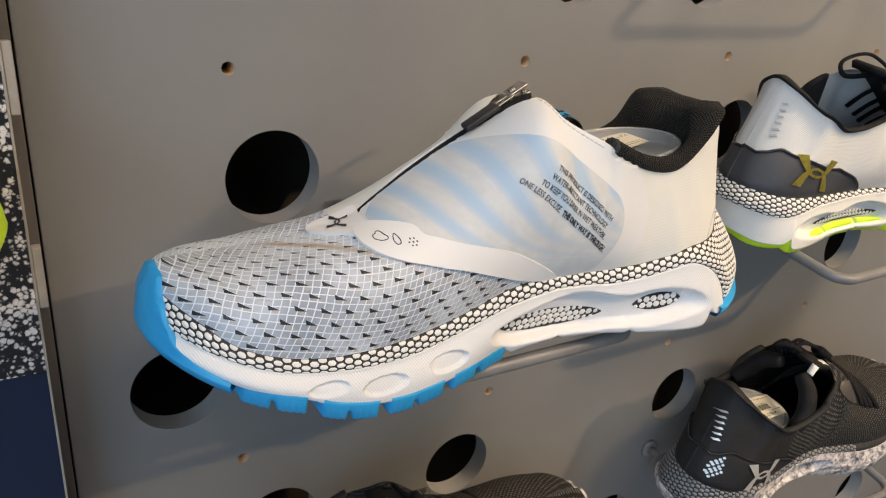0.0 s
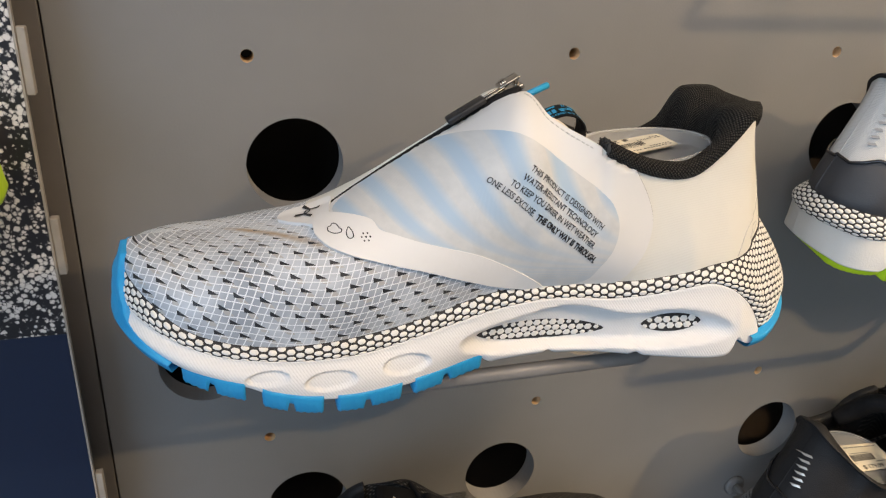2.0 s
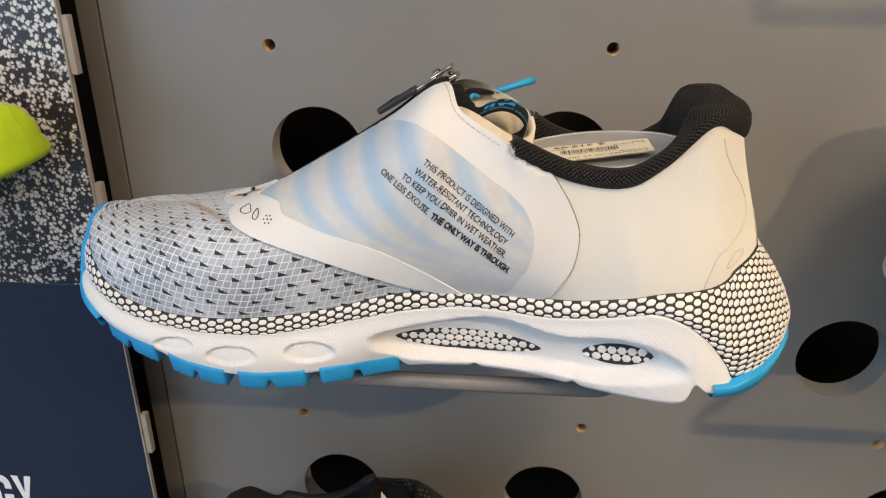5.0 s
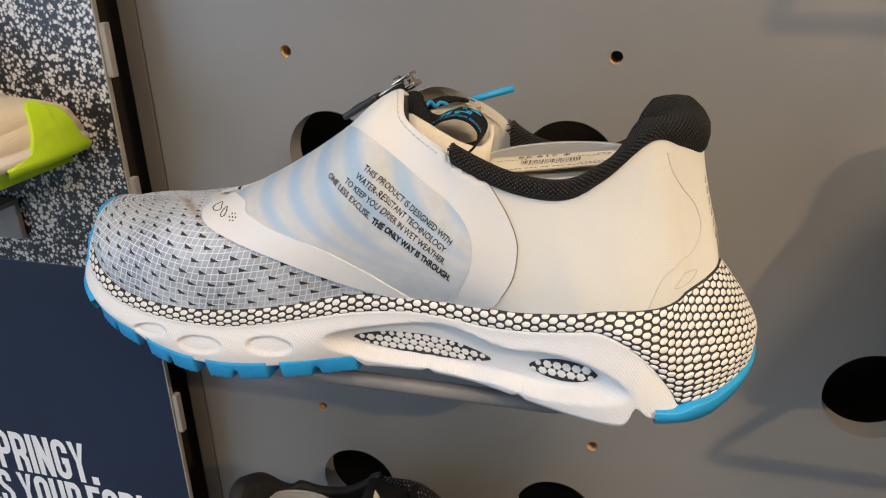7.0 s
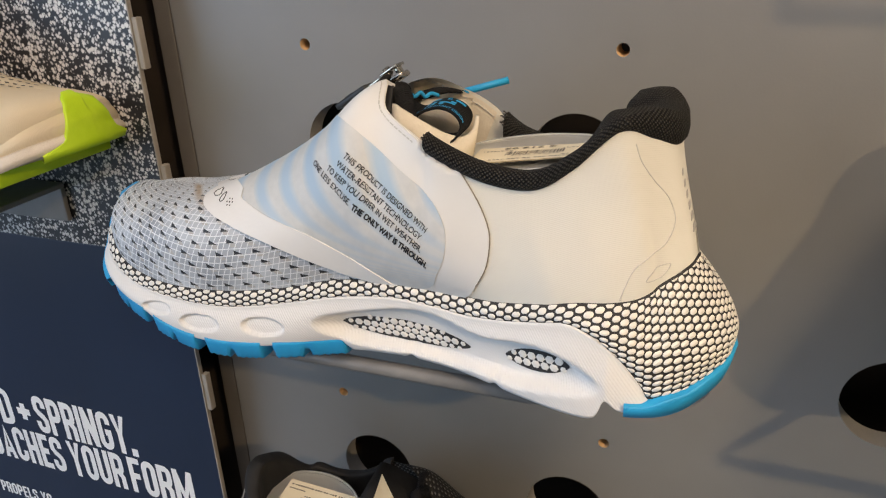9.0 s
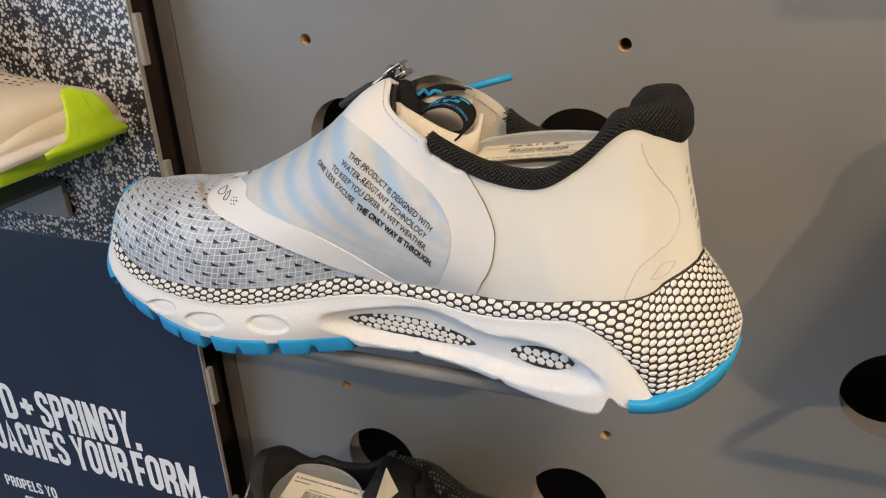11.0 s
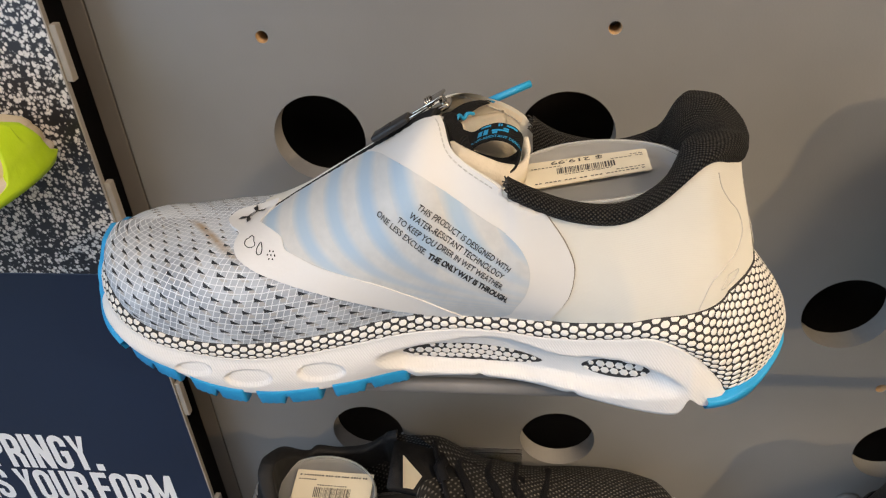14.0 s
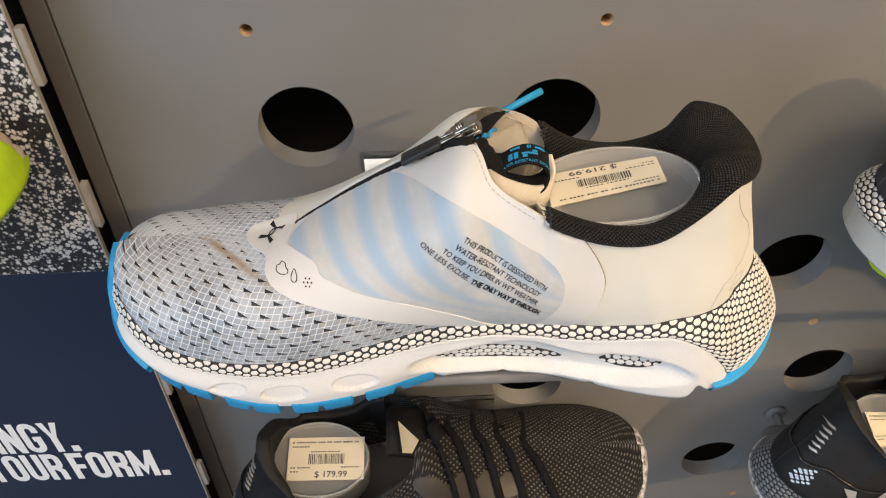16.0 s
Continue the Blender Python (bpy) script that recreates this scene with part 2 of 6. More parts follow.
# How far each rib leaves the rim upward and outward, and how far it comes out and down from the upper edge.
RIB = [(0.016, -0.003, 0.002, 0.014), (0.016, -0.003, 0.002, 0.014), (0.016, -0.003, 0.002, 0.016), (0.018, -0.001, 0.003, 0.020), (0.016, 0.000, 0.003, 0.018), (0.015, 0.001, 0.002, 0.016), (0.018, 0.003, 0.002, 0.016), (0.024, 0.015, 0.002, 0.018), (0.034, 0.021, 0.011, 0.013), (0.038, 0.020, 0.018, 0.010), (0.043, 0.017, 0.040, 0.003), (0.041, 0.015, 0.042, 0.001), (0.036, 0.014, 0.041, 0.000), (0.035, 0.010, 0.042, -0.001), (0.037, 0.007, 0.044, -0.002), (0.036, 0.004, 0.042, -0.002), (0.028, 0.003, 0.036, -0.001), (0.022, 0.002, 0.029, 0.001), (0.016, 0.000, 0.026, 0.001), (0.013, 0.000, 0.026, 0.001), (0.012, 0.000, 0.026, 0.001)]
BAND_TOP = curve_of([(-0.0700, 1.4290), (-0.057, 1.4220), (-0.0413, 1.4122), (-0.0245, 1.4070), (-0.007, 1.4043), (0.0115, 1.4037), (0.0316, 1.4044), (0.0518, 1.4062), (0.072, 1.4098), (0.092, 1.4150), (0.1125, 1.4178), (0.133, 1.4181), (0.153, 1.4177), (0.1725, 1.4182), (0.19, 1.4212), (0.209, 1.4250), (0.2218, 1.4258), (0.2347, 1.4268), (0.2468, 1.4300), (0.2600, 1.4345), (0.2745, 1.4395)])
FOAM_TOP = curve_of([(-0.0700, 1.4160), (-0.057, 1.4120), (-0.0411, 1.4062), (-0.0242, 1.4013), (-0.006, 1.3988), (0.0161, 1.3973), (0.0358, 1.3973), (0.0558, 1.3997), (0.0775, 1.4040), (0.0957, 1.4080), (0.1109, 1.4103), (0.126, 1.4117), (0.1461, 1.4110), (0.1611, 1.4100), (0.1803, 1.4121), (0.1989, 1.4160), (0.2078, 1.4178), (0.2150, 1.4165), (0.2225, 1.4128), (0.2312, 1.4055), (0.2389, 1.3955), (0.2440, 1.3880), (0.258, 1.3900), (0.2745, 1.3955)])
FOAM_LOW = curve_of([(-0.0700, 1.4075), (-0.057, 1.4038), (-0.0392, 1.3968), (-0.0266, 1.3926), (-0.0131, 1.3886), (-0.004, 1.3845), (0.0093, 1.3810), (0.0195, 1.3795), (0.0347, 1.3782), (0.0528, 1.3787), (0.0711, 1.3804), (0.0868, 1.3820), (0.10, 1.3832), (0.13, 1.3842), (0.175, 1.3830), (0.215, 1.3830), (0.2262, 1.3855), (0.235, 1.3840), (0.252, 1.3845), (0.262, 1.3875), (0.2745, 1.3920)])
# The far side of the mouth stands further back: (x, y, z) at stations 7 to 10.
FAR_MOUTH = {7: (0.1570, -0.0690, 1.4735), 8: (0.1510, -0.0715, 1.4825), 9: (0.1380, -0.0755, 1.4915), 10: (0.1190, -0.0870, 1.4990)}
# How much lower the far side of the collar runs, station by station.
FAR_DROP = {1: 0.001, 2: 0.005, 3: 0.0140, 4: 0.0125, 5: 0.0085, 6: 0.0070}
STEP = 9
GROOVES = (0.1315, 0.1760, 0.2262)


def sole_line(x):
    """The underside of the foam: proud blocks towards the heel, with grooves between."""
    blocks = ease((x - 0.094) / 0.008) * ease((0.2262 - x) / 0.002)
    for g, deep in zip(GROOVES, (0.35, 0.35, 1.0)):
        blocks *= 1 - deep * math.exp(-((x - g) / 0.0022) ** 2)
    return FOAM_LOW(x) - 0.0047 * blocks + 0.0030 * math.exp(-((x - 0.2262) / 0.0026) ** 2)


def shoe_loop(top=TOP):
    """The stations of the near side from heel to toe, and back along the far side: rim, upper edge, rib, as dense rows."""
    near = spline([(*r[:2], *t[:2], t[3], *b) for r, t, b in zip(RIM, top, RIB)], STEP)
    back = [FAR_MOUTH.get(k, (t[0], t[2], t[3] - FAR_DROP.get(k, 0.0))) for k, t in enumerate(top)]
    far = spline([(r[0], r[2], *t, (0.8 if k < 12 else 0.5) * b[0], (0.4 if k < 12 else 0.1) * b[1], 0.55 * b[2], b[3]) for k, (r, t, b) in enumerate(zip(RIM, back, RIB))], STEP)
    return list(near) + list(far[::-1][1:-1]), len(near)


LOOP, NEAR = shoe_loop()
MID = curve_of([(-0.0700, -0.099), (0.0, -0.099), (0.08, -0.105), (0.15, -0.114), (0.22, -0.1235), (0.2695, -0.1235)])


def outward(k):
    """The level direction out of the shoe at a place of the loop."""
    a, b = LOOP[k - 1], LOOP[(k + 1) % len(LOOP)]
    d = Vector((b[0] - a[0], b[1] - a[1], 0)).normalized()
    return Vector((-d.y, d.x, 0))


def rim_at(k, z, push=0.0):
    r, n = LOOP[k], outward(k)
    return Vector((r[0], r[1], z)) + n * push


def heel_share(x):
    return max(0.0, min(1.0, (x - 0.20) / 0.05))


HEEL_IN = 0.0184


def heel_push(share):
    """How far the heel's band stands out: fullest at half its height."""
    if share < 0.30:
        return 0.0006 - 0.0014 * (1 - share / 0.30) ** 2
    return 0.0006 - HEEL_IN * ((share - 0.30) / 0.70) ** 1.35


def band_edge(k, share):
    """A place on the patterned band: share 0 at the foam, 1 at the upper."""
    x = LOOP[k][0]
    lo, hi = FOAM_TOP(x), BAND_TOP(x)
    h = heel_share(x)
    push = (-0.0005 + 0.0015 * math.sin(math.pi * share)) * (1 - h) + h * heel_push(share)
    push -= 0.003 * share * (1 - h)
    return rim_at(k, lo + (hi - lo) * share, push)


def upper_at(k, share):
    """A place on the upper: share 0 at the band, 1 at the upper edge."""
    r = LOOP[k]
    p0 = band_edge(k, 1.0)
    p3 = Vector((r[2], r[3], r[4]))
    n = outward(k)
    side = Vector((p0.x - p3.x, p0.y - p3.y, 0))
    side = side.normalized() if side.length > 1e-6 else n
    c1 = p0 + Vector((0, 0, r[5])) + n * r[6]
    c2 = p3 + side * r[7] - Vector((0, 0, r[8]))
    u = share
    return p0 * (1 - u) ** 3 + c1 * 3 * u * (1 - u) ** 2 + c2 * 3 * u * u * (1 - u) + p3 * u ** 3


VAMP_END = 0.0


def is_toe(p):
    """Whether a place of the upper belongs to the woven toe."""
    if VAMP_END:
        return p.x < VAMP_END
    w = p.z * math.cos(radians(25)) + p.y * math.sin(radians(25))
    if p.y > MID(p.x):
        w = p.z * math.cos(radians(25)) + (2 * MID(p.x) - p.y) * math.sin(radians(25))
    return w < float(np.interp(p.x, [0.008, 0.022, 0.03, 0.05, 0.07, 0.10, 0.128], [1.30, 1.262, 1.2505, 1.2425, 1.2370, 1.2290, 1.212]))


def upper_mesh(piece=None):
    count = 26
    rows, uvs = [], []
    for k in range(len(LOOP)):
        row = [upper_at(k, s / count) for s in range(count + 1)]
        rows.append(row)
        lengths = [0.0]
        for a, b in zip(row[:-1], row[1:]):
            lengths.append(lengths[-1] + (b - a).length)
        sign = -1 if k < NEAR else 1
        uvs.append([(p.x * 10, sign * (lengths[-1] - d) * 10) for p, d in zip(row, lengths)])
    bm = bmesh.new()
    grid = sheet(bm, rows + [rows[0]], uv=uvs + [uvs[0]])
    bmesh.ops.remove_doubles(bm, verts=bm.verts, dist=0.00005)
    bmesh.ops.recalc_face_normals(bm, faces=bm.faces)
    if piece:
        bmesh.ops.delete(bm, geom=[f for f in bm.faces if is_toe(f.calc_center_median()) != (piece == "toe")], context="FACES")
    return bm


def band_mesh():
    bm = bmesh.new()
    sheet(bm, [[band_edge(k, s / 8) for s in range(9)] for k in list(range(len(LOOP))) + [0]])
    bmesh.ops.remove_doubles(bm, verts=bm.verts, dist=0.00002)
    return bm


def lens(x, z, cx, cz, a, b):
    """1 in the middle of an oval, 0 at its rim and outside."""
    return max(0.0, 1 - ((x - cx) / a) ** 2 - ((z - cz) / b) ** 2)


def ease(u):
    u = max(0.0, min(1.0, u))
    return u * u * (3 - 2 * u)


def foam_recess(x, z):
    """How deep the foam's side is pressed in."""
    deep = 0.0
    for cx, cz, a, b in ((-0.005, 1.3920, 0.0090, 0.0030), (0.0215, 1.3880, 0.0115, 0.0042), (0.0565, 1.3895, 0.0115, 0.0046)):
        deep = max(deep, 0.0022 * ease(lens(x, z, cx, cz, a, b) * 5))
    deep = max(deep, 0.0085 * ease(2.6 * lens(x, z, 0.153, 1.3935 + 0.0012 * math.cos((x - 0.205) * 90), 0.072, 0.0132 - 0.003 * math.exp(-((x - 0.168) / 0.016) ** 2))))
    return deep


# How far the foam's lower edge stands out from its rim.
FLARE = curve_of([(-0.07, 0.001), (-0.04, 0.003), (0.0, 0.004), (0.04, 0.004), (0.07, 0.002), (0.10, -0.003), (0.15, -0.003), (0.19, 0.002), (0.215, 0.0042), (0.24, 0.003), (0.2745, 0.000)])


def foam_mesh():
    bm = bmesh.new()
    ks = []
    rows = []
    fine = []
    for k in range(len(LOOP)):
        for s in range(3):
            fine.append(k + s / 3)
    n = 26

    def side(kf, s):
        k, f = int(kf), kf - int(kf)
        j = (k + 1) % len(LOOP)
        x = LOOP[k][0] * (1 - f) + LOOP[j][0] * f
        lo, hi = sole_line(x), FOAM_TOP(x)
        u = s / n
        z = lo + (hi - lo) * u
        push = 0.0025 * (1 - heel_share(x)) * math.sin(math.pi * min(1, u * 1.1)) + FLARE(x) * (1 - u) ** 1.5
        push -= foam_recess(x, z)
        push += heel_share(x) * heel_push(0.0) * 0.8
        return rim_at(k, z, push) * (1 - f) + rim_at(j, z, push) * f

    for kf in fine:
        x = LOOP[int(kf)][0]
        col = [side(kf, s) for s in range(n + 1)]
        mid = MID(x)
        low = col[0]
        inner = [Vector((low.x * 0.985 + 0.1 * 0.015, mid + (low.y - mid) * w, low.z - 0.001 * (1 - w))) for w in (0.0, 0.5, 0.9)]
        top = col[-1]
        cap = [Vector((top.x * 0.96 + 0.1 * 0.04, mid + (top.y - mid) * w, top.z - 0.001)) for w in (0.85, 0.4)]
        rows.append(inner + col + cap)
    sheet(bm, rows + [rows[0]])
    bmesh.ops.remove_doubles(bm, verts=bm.verts, dist=0.00002)
    bmesh.ops.recalc_face_normals(bm, faces=bm.faces)
    return bm


def lug_mesh(x0, x1, drop, rise=0.003, inset=0.004, notch=0):
    """A block of the outsole across the shoe between x0 and x1, following the foam's underside."""
    bm = bmesh.new()
    near = sorted((LOOP[k][0], LOOP[k][1]) for k in range(NEAR))
    far = sorted((LOOP[k][0], LOOP[k][1]) for k in range(NEAR, len(LOOP)))
    yn = lambda x: float(np.interp(x, [p[0] for p in near], [p[1] for p in near]))  # noqa: E731
    yf = lambda x: float(np.interp(x, [p[0] for p in far], [p[1] for p in far]))  # noqa: E731
    steps = 28
    rows = []
    for s in range(steps + 1):
        x = x0 + (x1 - x0) * s / steps
        z = FOAM_LOW(x)
        end = 0.0012 if s in (0, steps) else 0.0
        up = rise * (0.25 + 0.75 * ease((x - x0) / 0.03)) if rise > 0.005 else rise
        d = drop * (0.5 if notch and s in (notch - 2, notch - 1, notch) else 1.0) * (1 + 0.04 * math.sin(s * 1.9))
        a, b = yn(x) + inset - FLARE(x), yf(x) - inset - 0.004
        low = z - d
        rows.append([(x, a - 0.001, z + up), (x, a - 0.001, z), (x, a + end, low + 0.0012), (x, a + 0.0012 + end, low), (x, b - 0.0012, low), (x, b, low + 0.0012), (x, b + 0.001, z + up)])
    grid = sheet(bm, rows)
    for r in (grid[0], grid[-1]):
        bm.faces.new(r)
    for k in range(steps):
        bm.faces.new([grid[k][0], grid[k][-1], grid[k + 1][-1], grid[k + 1][0]])
    bmesh.ops.recalc_face_normals(bm, faces=bm.faces)
    return bm


def collar_mesh(slim=1.0, reach=66):
    """The padded collar: from one end of the stitched edge round the heel to the other."""
    first = list(range(reach))
    last = list(range(len(LOOP) - reach + 2, len(LOOP)))
    order = first[::-1] + last[::-1]
    rows, uvs, run, before = [], [], 0.0, None
    for k in order:
        r = LOOP[k]
        p = Vector((r[2], r[3], r[4]))
        inn = Vector((min(p.x, 0.205), -0.1135, p.z)) - p
        inn.normalize()
        h = ease((p.x - 0.205) / 0.03)
        fat = (0.0085 + 0.006 * h) * slim * (1.0 if slim == 1.0 else 1 - 0.6 * ease((0.150 - p.x) / 0.025))
        tall = slim * 0.0060 * (1 - 0.45 * math.exp(-((p.x - 0.2205) / 0.012) ** 2)) + slim * max(0.0, 1.4962 - p.z) * 0.80 * ease((p.x - 0.215) / 0.012) * (1 - 0.30 * ease((p.x - 0.2365) / 0.007))
        row = []
        for o, z in ((0.0005, -0.0015), (0.0022, 0.0002), (0.0032, 0.35 * tall), (0.0024, 0.75 * tall), (0.0, tall), (-0.45 * fat, 1.0 * tall), (-0.85 * fat, 0.72 * tall), (-1.05 * fat, 0.2 * tall), (-1.10 * fat, -0.5 * tall), (-1.0 * fat, -1.3 * tall), (-0.8 * fat, -0.03), (-0.8 * fat, -0.058)):
            row.append(p - inn * o * (1 + (0.3 if o < 0 else -0.3) * h) + Vector((0, 0, z)))
        rows.append(row)
        run += (p - before).length if before else 0.0
        before = p
        around = [0.0]
        for a, b in zip(row[:-1], row[1:]):
            around.append(around[-1] + (b - a).length)
        uvs.append([(run * 10, d * 10) for d in around])
    bm = bmesh.new()
    grid = sheet(bm, rows, uv=uvs)
    for end in (grid[0], grid[-1]):
        bm.faces.new(end[:9])
    bmesh.ops.recalc_face_normals(bm, faces=bm.faces)
    return bm


def insole_mesh():
    bm = bmesh.new()
    rows = []
    for w in (0.0, 0.5, 0.86):
        rows.append([Vector((LOOP[k][0] * 0.88 + 0.1 * 0.12, MID(LOOP[k][0]) + (LOOP[k][1] - MID(LOOP[k][0])) * w, min(1.418, BAND_TOP(LOOP[k][0]) - 0.002))) for k in range(len(LOOP))])
    sheet(bm, rows, wrap=True)
    bmesh.ops.remove_doubles(bm, verts=bm.verts, dist=0.00002)
    return bm


def bumper_mesh(far=1.0):
    """The rubber lip that wraps the toe."""
    tip = NEAR - 1

    def skin(k, level):
        x = LOOP[k][0]
        if level <= 1:
            return rim_at(k, FOAM_LOW(x) + (FOAM_TOP(x) - FOAM_LOW(x)) * level, 0.0028 + max(0.0, FLARE(x)) * (1 - level) ** 1.5)
        if level <= 2:
            return band_edge(k, level - 1) + outward(k) * 0.0022
        return upper_at(k, level - 2) + outward(k) * 0.0018 + Vector((0, 0, 0.0008))

    rows = []
    for k in range(tip - int(32 * far), tip + int(32 * far) + 1):
        kk = k % len(LOOP)
        x = LOOP[kk][0]
        reach = float(np.interp(abs(k - tip) / far, [0, 9, 14, 20, 32], [2.22 if far == 1 else 2.5, 2.16 if far == 1 else 2.45, 1.75 if far == 1 else 2.2, 0.6, 0.02]))
        col = [rim_at(kk, FOAM_LOW(x) - 0.0042, -0.008), rim_at(kk, FOAM_LOW(x) - 0.0042, 0.0010 + max(0.0, FLARE(x)))]
        col += [skin(kk, reach * s / 9) for s in range(10)]
        col.append(col[-1] - outward(kk) * 0.003 + Vector((0, 0, 0.0004)))
        rows.append(col)
    bm = bmesh.new()
    sheet(bm, rows)
    bmesh.ops.recalc_face_normals(bm, faces=bm.faces)
    return bm


def heel_lip():
    """The thin rubber lip under and round the heel."""
    rows = []
    for k in range(-33, 34):
        kk = k % len(LOOP)
        x = LOOP[kk][0]
        f = ease((x - 0.2285) / 0.0045)
        b = ease((x - 0.2520) / 0.016)
        low = FOAM_LOW(x) - 0.0030 * f - 0.0002
        h = heel_share(x)
        top = FOAM_LOW(x) + 0.0042 * f + 0.0028 * ease((x - 0.240) / 0.010) + 0.0010 * b
        out = 0.0020 + h * heel_push(0.0) * 0.8 + max(0.0, FLARE(x))
        col = [rim_at(kk, low + 0.0008, -0.024), rim_at(kk, low, out - 0.0045), rim_at(kk, low + 0.0008, out - 0.0026), rim_at(kk, low * 0.5 + top * 0.5, out - 0.0010), rim_at(kk, top - 0.0006, out), rim_at(kk, top, out - 0.0007), rim_at(kk, top, -0.004)]
        rows.append(col)
    bm = bmesh.new()
    sheet(bm, [r for r in rows if r[0] is not None])
    bmesh.ops.recalc_face_normals(bm, faces=bm.faces)
    return bm


def base_shoe(root, style, at=None):
    made = {}
    made["vamp"] = part("vamp", upper_mesh("toe"), style["toe"], root, "", at=at)
    made["upper"] = part("quarter", upper_mesh("rear"), style["upper"], root, "", at=at)
    made["band"] = part("patterned_band", band_mesh(), style["band"], root, "", at=at)
    made["midsole"] = part("midsole", foam_mesh(), style["foam"], root, "", at=at)
    made["collar"] = part("collar", collar_mesh(style.get("slim", 1.0), style.get("reach", 66)), style["collar"], root, "", at=at)
    made["insole"] = part("insole", insole_mesh(), style["lining"], root, "", at=at)
    made["toe_bumper"] = part("toe_bumper", bumper_mesh(style.get("bumper", 1.0)), style["rubber"], root, "", at=at)
    for x0, x1, drop, kind, notch in ((-0.0406, -0.0150, 0.0086, "rubber", 14), (-0.0080, 0.0180, 0.0082, "rubber", 14), (0.0244, 0.0545, 0.0080, "rubber", 14), (0.0610, 0.0965, 0.0080, "rubber", 14)):
        part("outsole_lug", lug_mesh(x0, x1, drop, notch=notch, rise=0.002, inset=0.0005), style[kind], root, "", at=at)
    if style.get("lip", True):
        part("heel_lip", heel_lip(), style["rubber"], root, "", at=at)
    else:
        for x0, x1, drop in ((0.099, 0.129, 0.0090), (0.134, 0.174, 0.0095), (0.178, 0.2245, 0.0095), (0.2290, 0.2590, 0.0050)):
            part("outsole_lug", lug_mesh(x0, x1, drop, inset=0.0030), style["rubber"], root, "", at=at)
    return made


# ---- draping: outlines laid on a surface along a fixed direction ----
TILT = radians(25)
SIDE_ON = Vector((0, math.cos(TILT), -math.sin(TILT)))


def flat_axes(way):
    right = way.cross(Vector((0, 0, 1))).normalized()
    return right, right.cross(way).normalized()


def lay(tree, way, a, b, lift):
    """The place on a surface that the level outline's point (a, b) falls on, raised by lift."""
    right, up = flat_axes(way)
    hit, normal, _, _ = tree.ray_cast(right * a + up * b - way * 3.0, way)
    for k in range(1, 15):
        if hit is None:
            hit, normal, _, _ = tree.ray_cast(right * a + up * (b - 0.0004 * k) - way * 3.0, way)
    if hit is None:
        hit, normal, _, _ = tree.find_nearest(right * a + up * b + way * (-0.73))
    if normal.dot(way) > 0:
        normal = -normal
    return hit + normal * lift, normal


def rounded(points, steps=6):
    """A smooth closed outline through points."""
    n, out = len(points), []
    for k in range(n):
        a, b, c, d = [np.array(points[(k + j) % n], float) for j in (-1, 0, 1, 2)]
        for s in range(steps):
            u = s / steps
            out.append(tuple(0.5 * (2 * b + (c - a) * u + (2 * a - 5 * b + 4 * c - d) * u * u + (3 * b - a - 3 * c + d) * u ** 3)))
    return out


def drape(tree, outline, lift, way=SIDE_ON, grid=0.0022, skirt=0.0012):
    """A thin shell of the outline's shape, laid on the surface."""
    bm = bmesh.new()
    bm.faces.new([bm.verts.new((a, b, 0)) for a, b in outline])
    for axis in (0, 1):
        lo, hi = min(p[axis] for p in outline), max(p[axis] for p in outline)
        for s in range(1, int((hi - lo) / grid) + 1):
            co = [0, 0, 0]
            co[axis] = lo + s * grid
            no = [0, 0, 0]
            no[axis] = 1
            bmesh.ops.bisect_plane(bm, geom=bm.verts[:] + bm.edges[:] + bm.faces[:], plane_co=co, plane_no=no, dist=1e-7)
    layer = bm.loops.layers.uv.verify()
    for f in bm.faces:
        for loop in f.loops:
            loop[layer].uv = (loop.vert.co.x * 10, (loop.vert.co.y - 1.2) * 10)
    bm.normal_update()
    edge = [e for e in bm.edges if len(e.link_faces) == 1]
    for e in edge:
        e.smooth = False
    down = {}
    for v in bm.verts[:]:
        a, b = v.co.x, v.co.y
        v.co, normal = lay(tree, way, a, b, lift)
        if any(len(e.link_faces) == 1 for e in v.link_edges):
            down[v] = v.co - normal * (lift + skirt)
    low = {v: bm.verts.new(p) for v, p in down.items()}
    for e in edge:
        a, b = e.verts
        bm.faces.new([a, b, low[b], low[a]])
    bmesh.ops.recalc_face_normals(bm, faces=bm.faces)
    return bm


def drape_line(tree, points, radius, lift, way=SIDE_ON, steps=8, sides=6, closed=False):
    """A cord laid on the surface along a smooth line."""
    line = rounded(points, steps) if closed else [tuple(p) for p in spline(points, steps)]
    return tube(bmesh.new(), [lay(tree, way, a, b, lift)[0] for a, b in line], radius, sides, closed)


def lettering(words, bold=0.0):
    """Flat letters as a bmesh, with the base line at 0 and capitals 1 high, and their width."""
    data = bpy.data.curves.new("letters", "FONT")
    data.body, data.size, data.offset, data.resolution_u = words, 1.0, bold, 3
    ob = new("letters", data)
    bpy.context.view_layer.update()
    me = bpy.data.meshes.new_from_object(ob.evaluated_get(bpy.context.evaluated_depsgraph_get()))
    bpy.data.objects.remove(ob)
    bm = bmesh.new()
    bm.from_mesh(me)
    bpy.data.meshes.remove(me)
    top = max(v.co.y for v in bm.verts)
    lo, hi = min(v.co.x for v in bm.verts), max(v.co.x for v in bm.verts)
    for v in bm.verts:
        v.co = Vector(((v.co.x - lo) / top, v.co.y / top, 0))
    return bm, (hi - lo) / top


def tree_of(bm):
    t = BVHTree.FromBMesh(bm)
    bm.free()
    return t


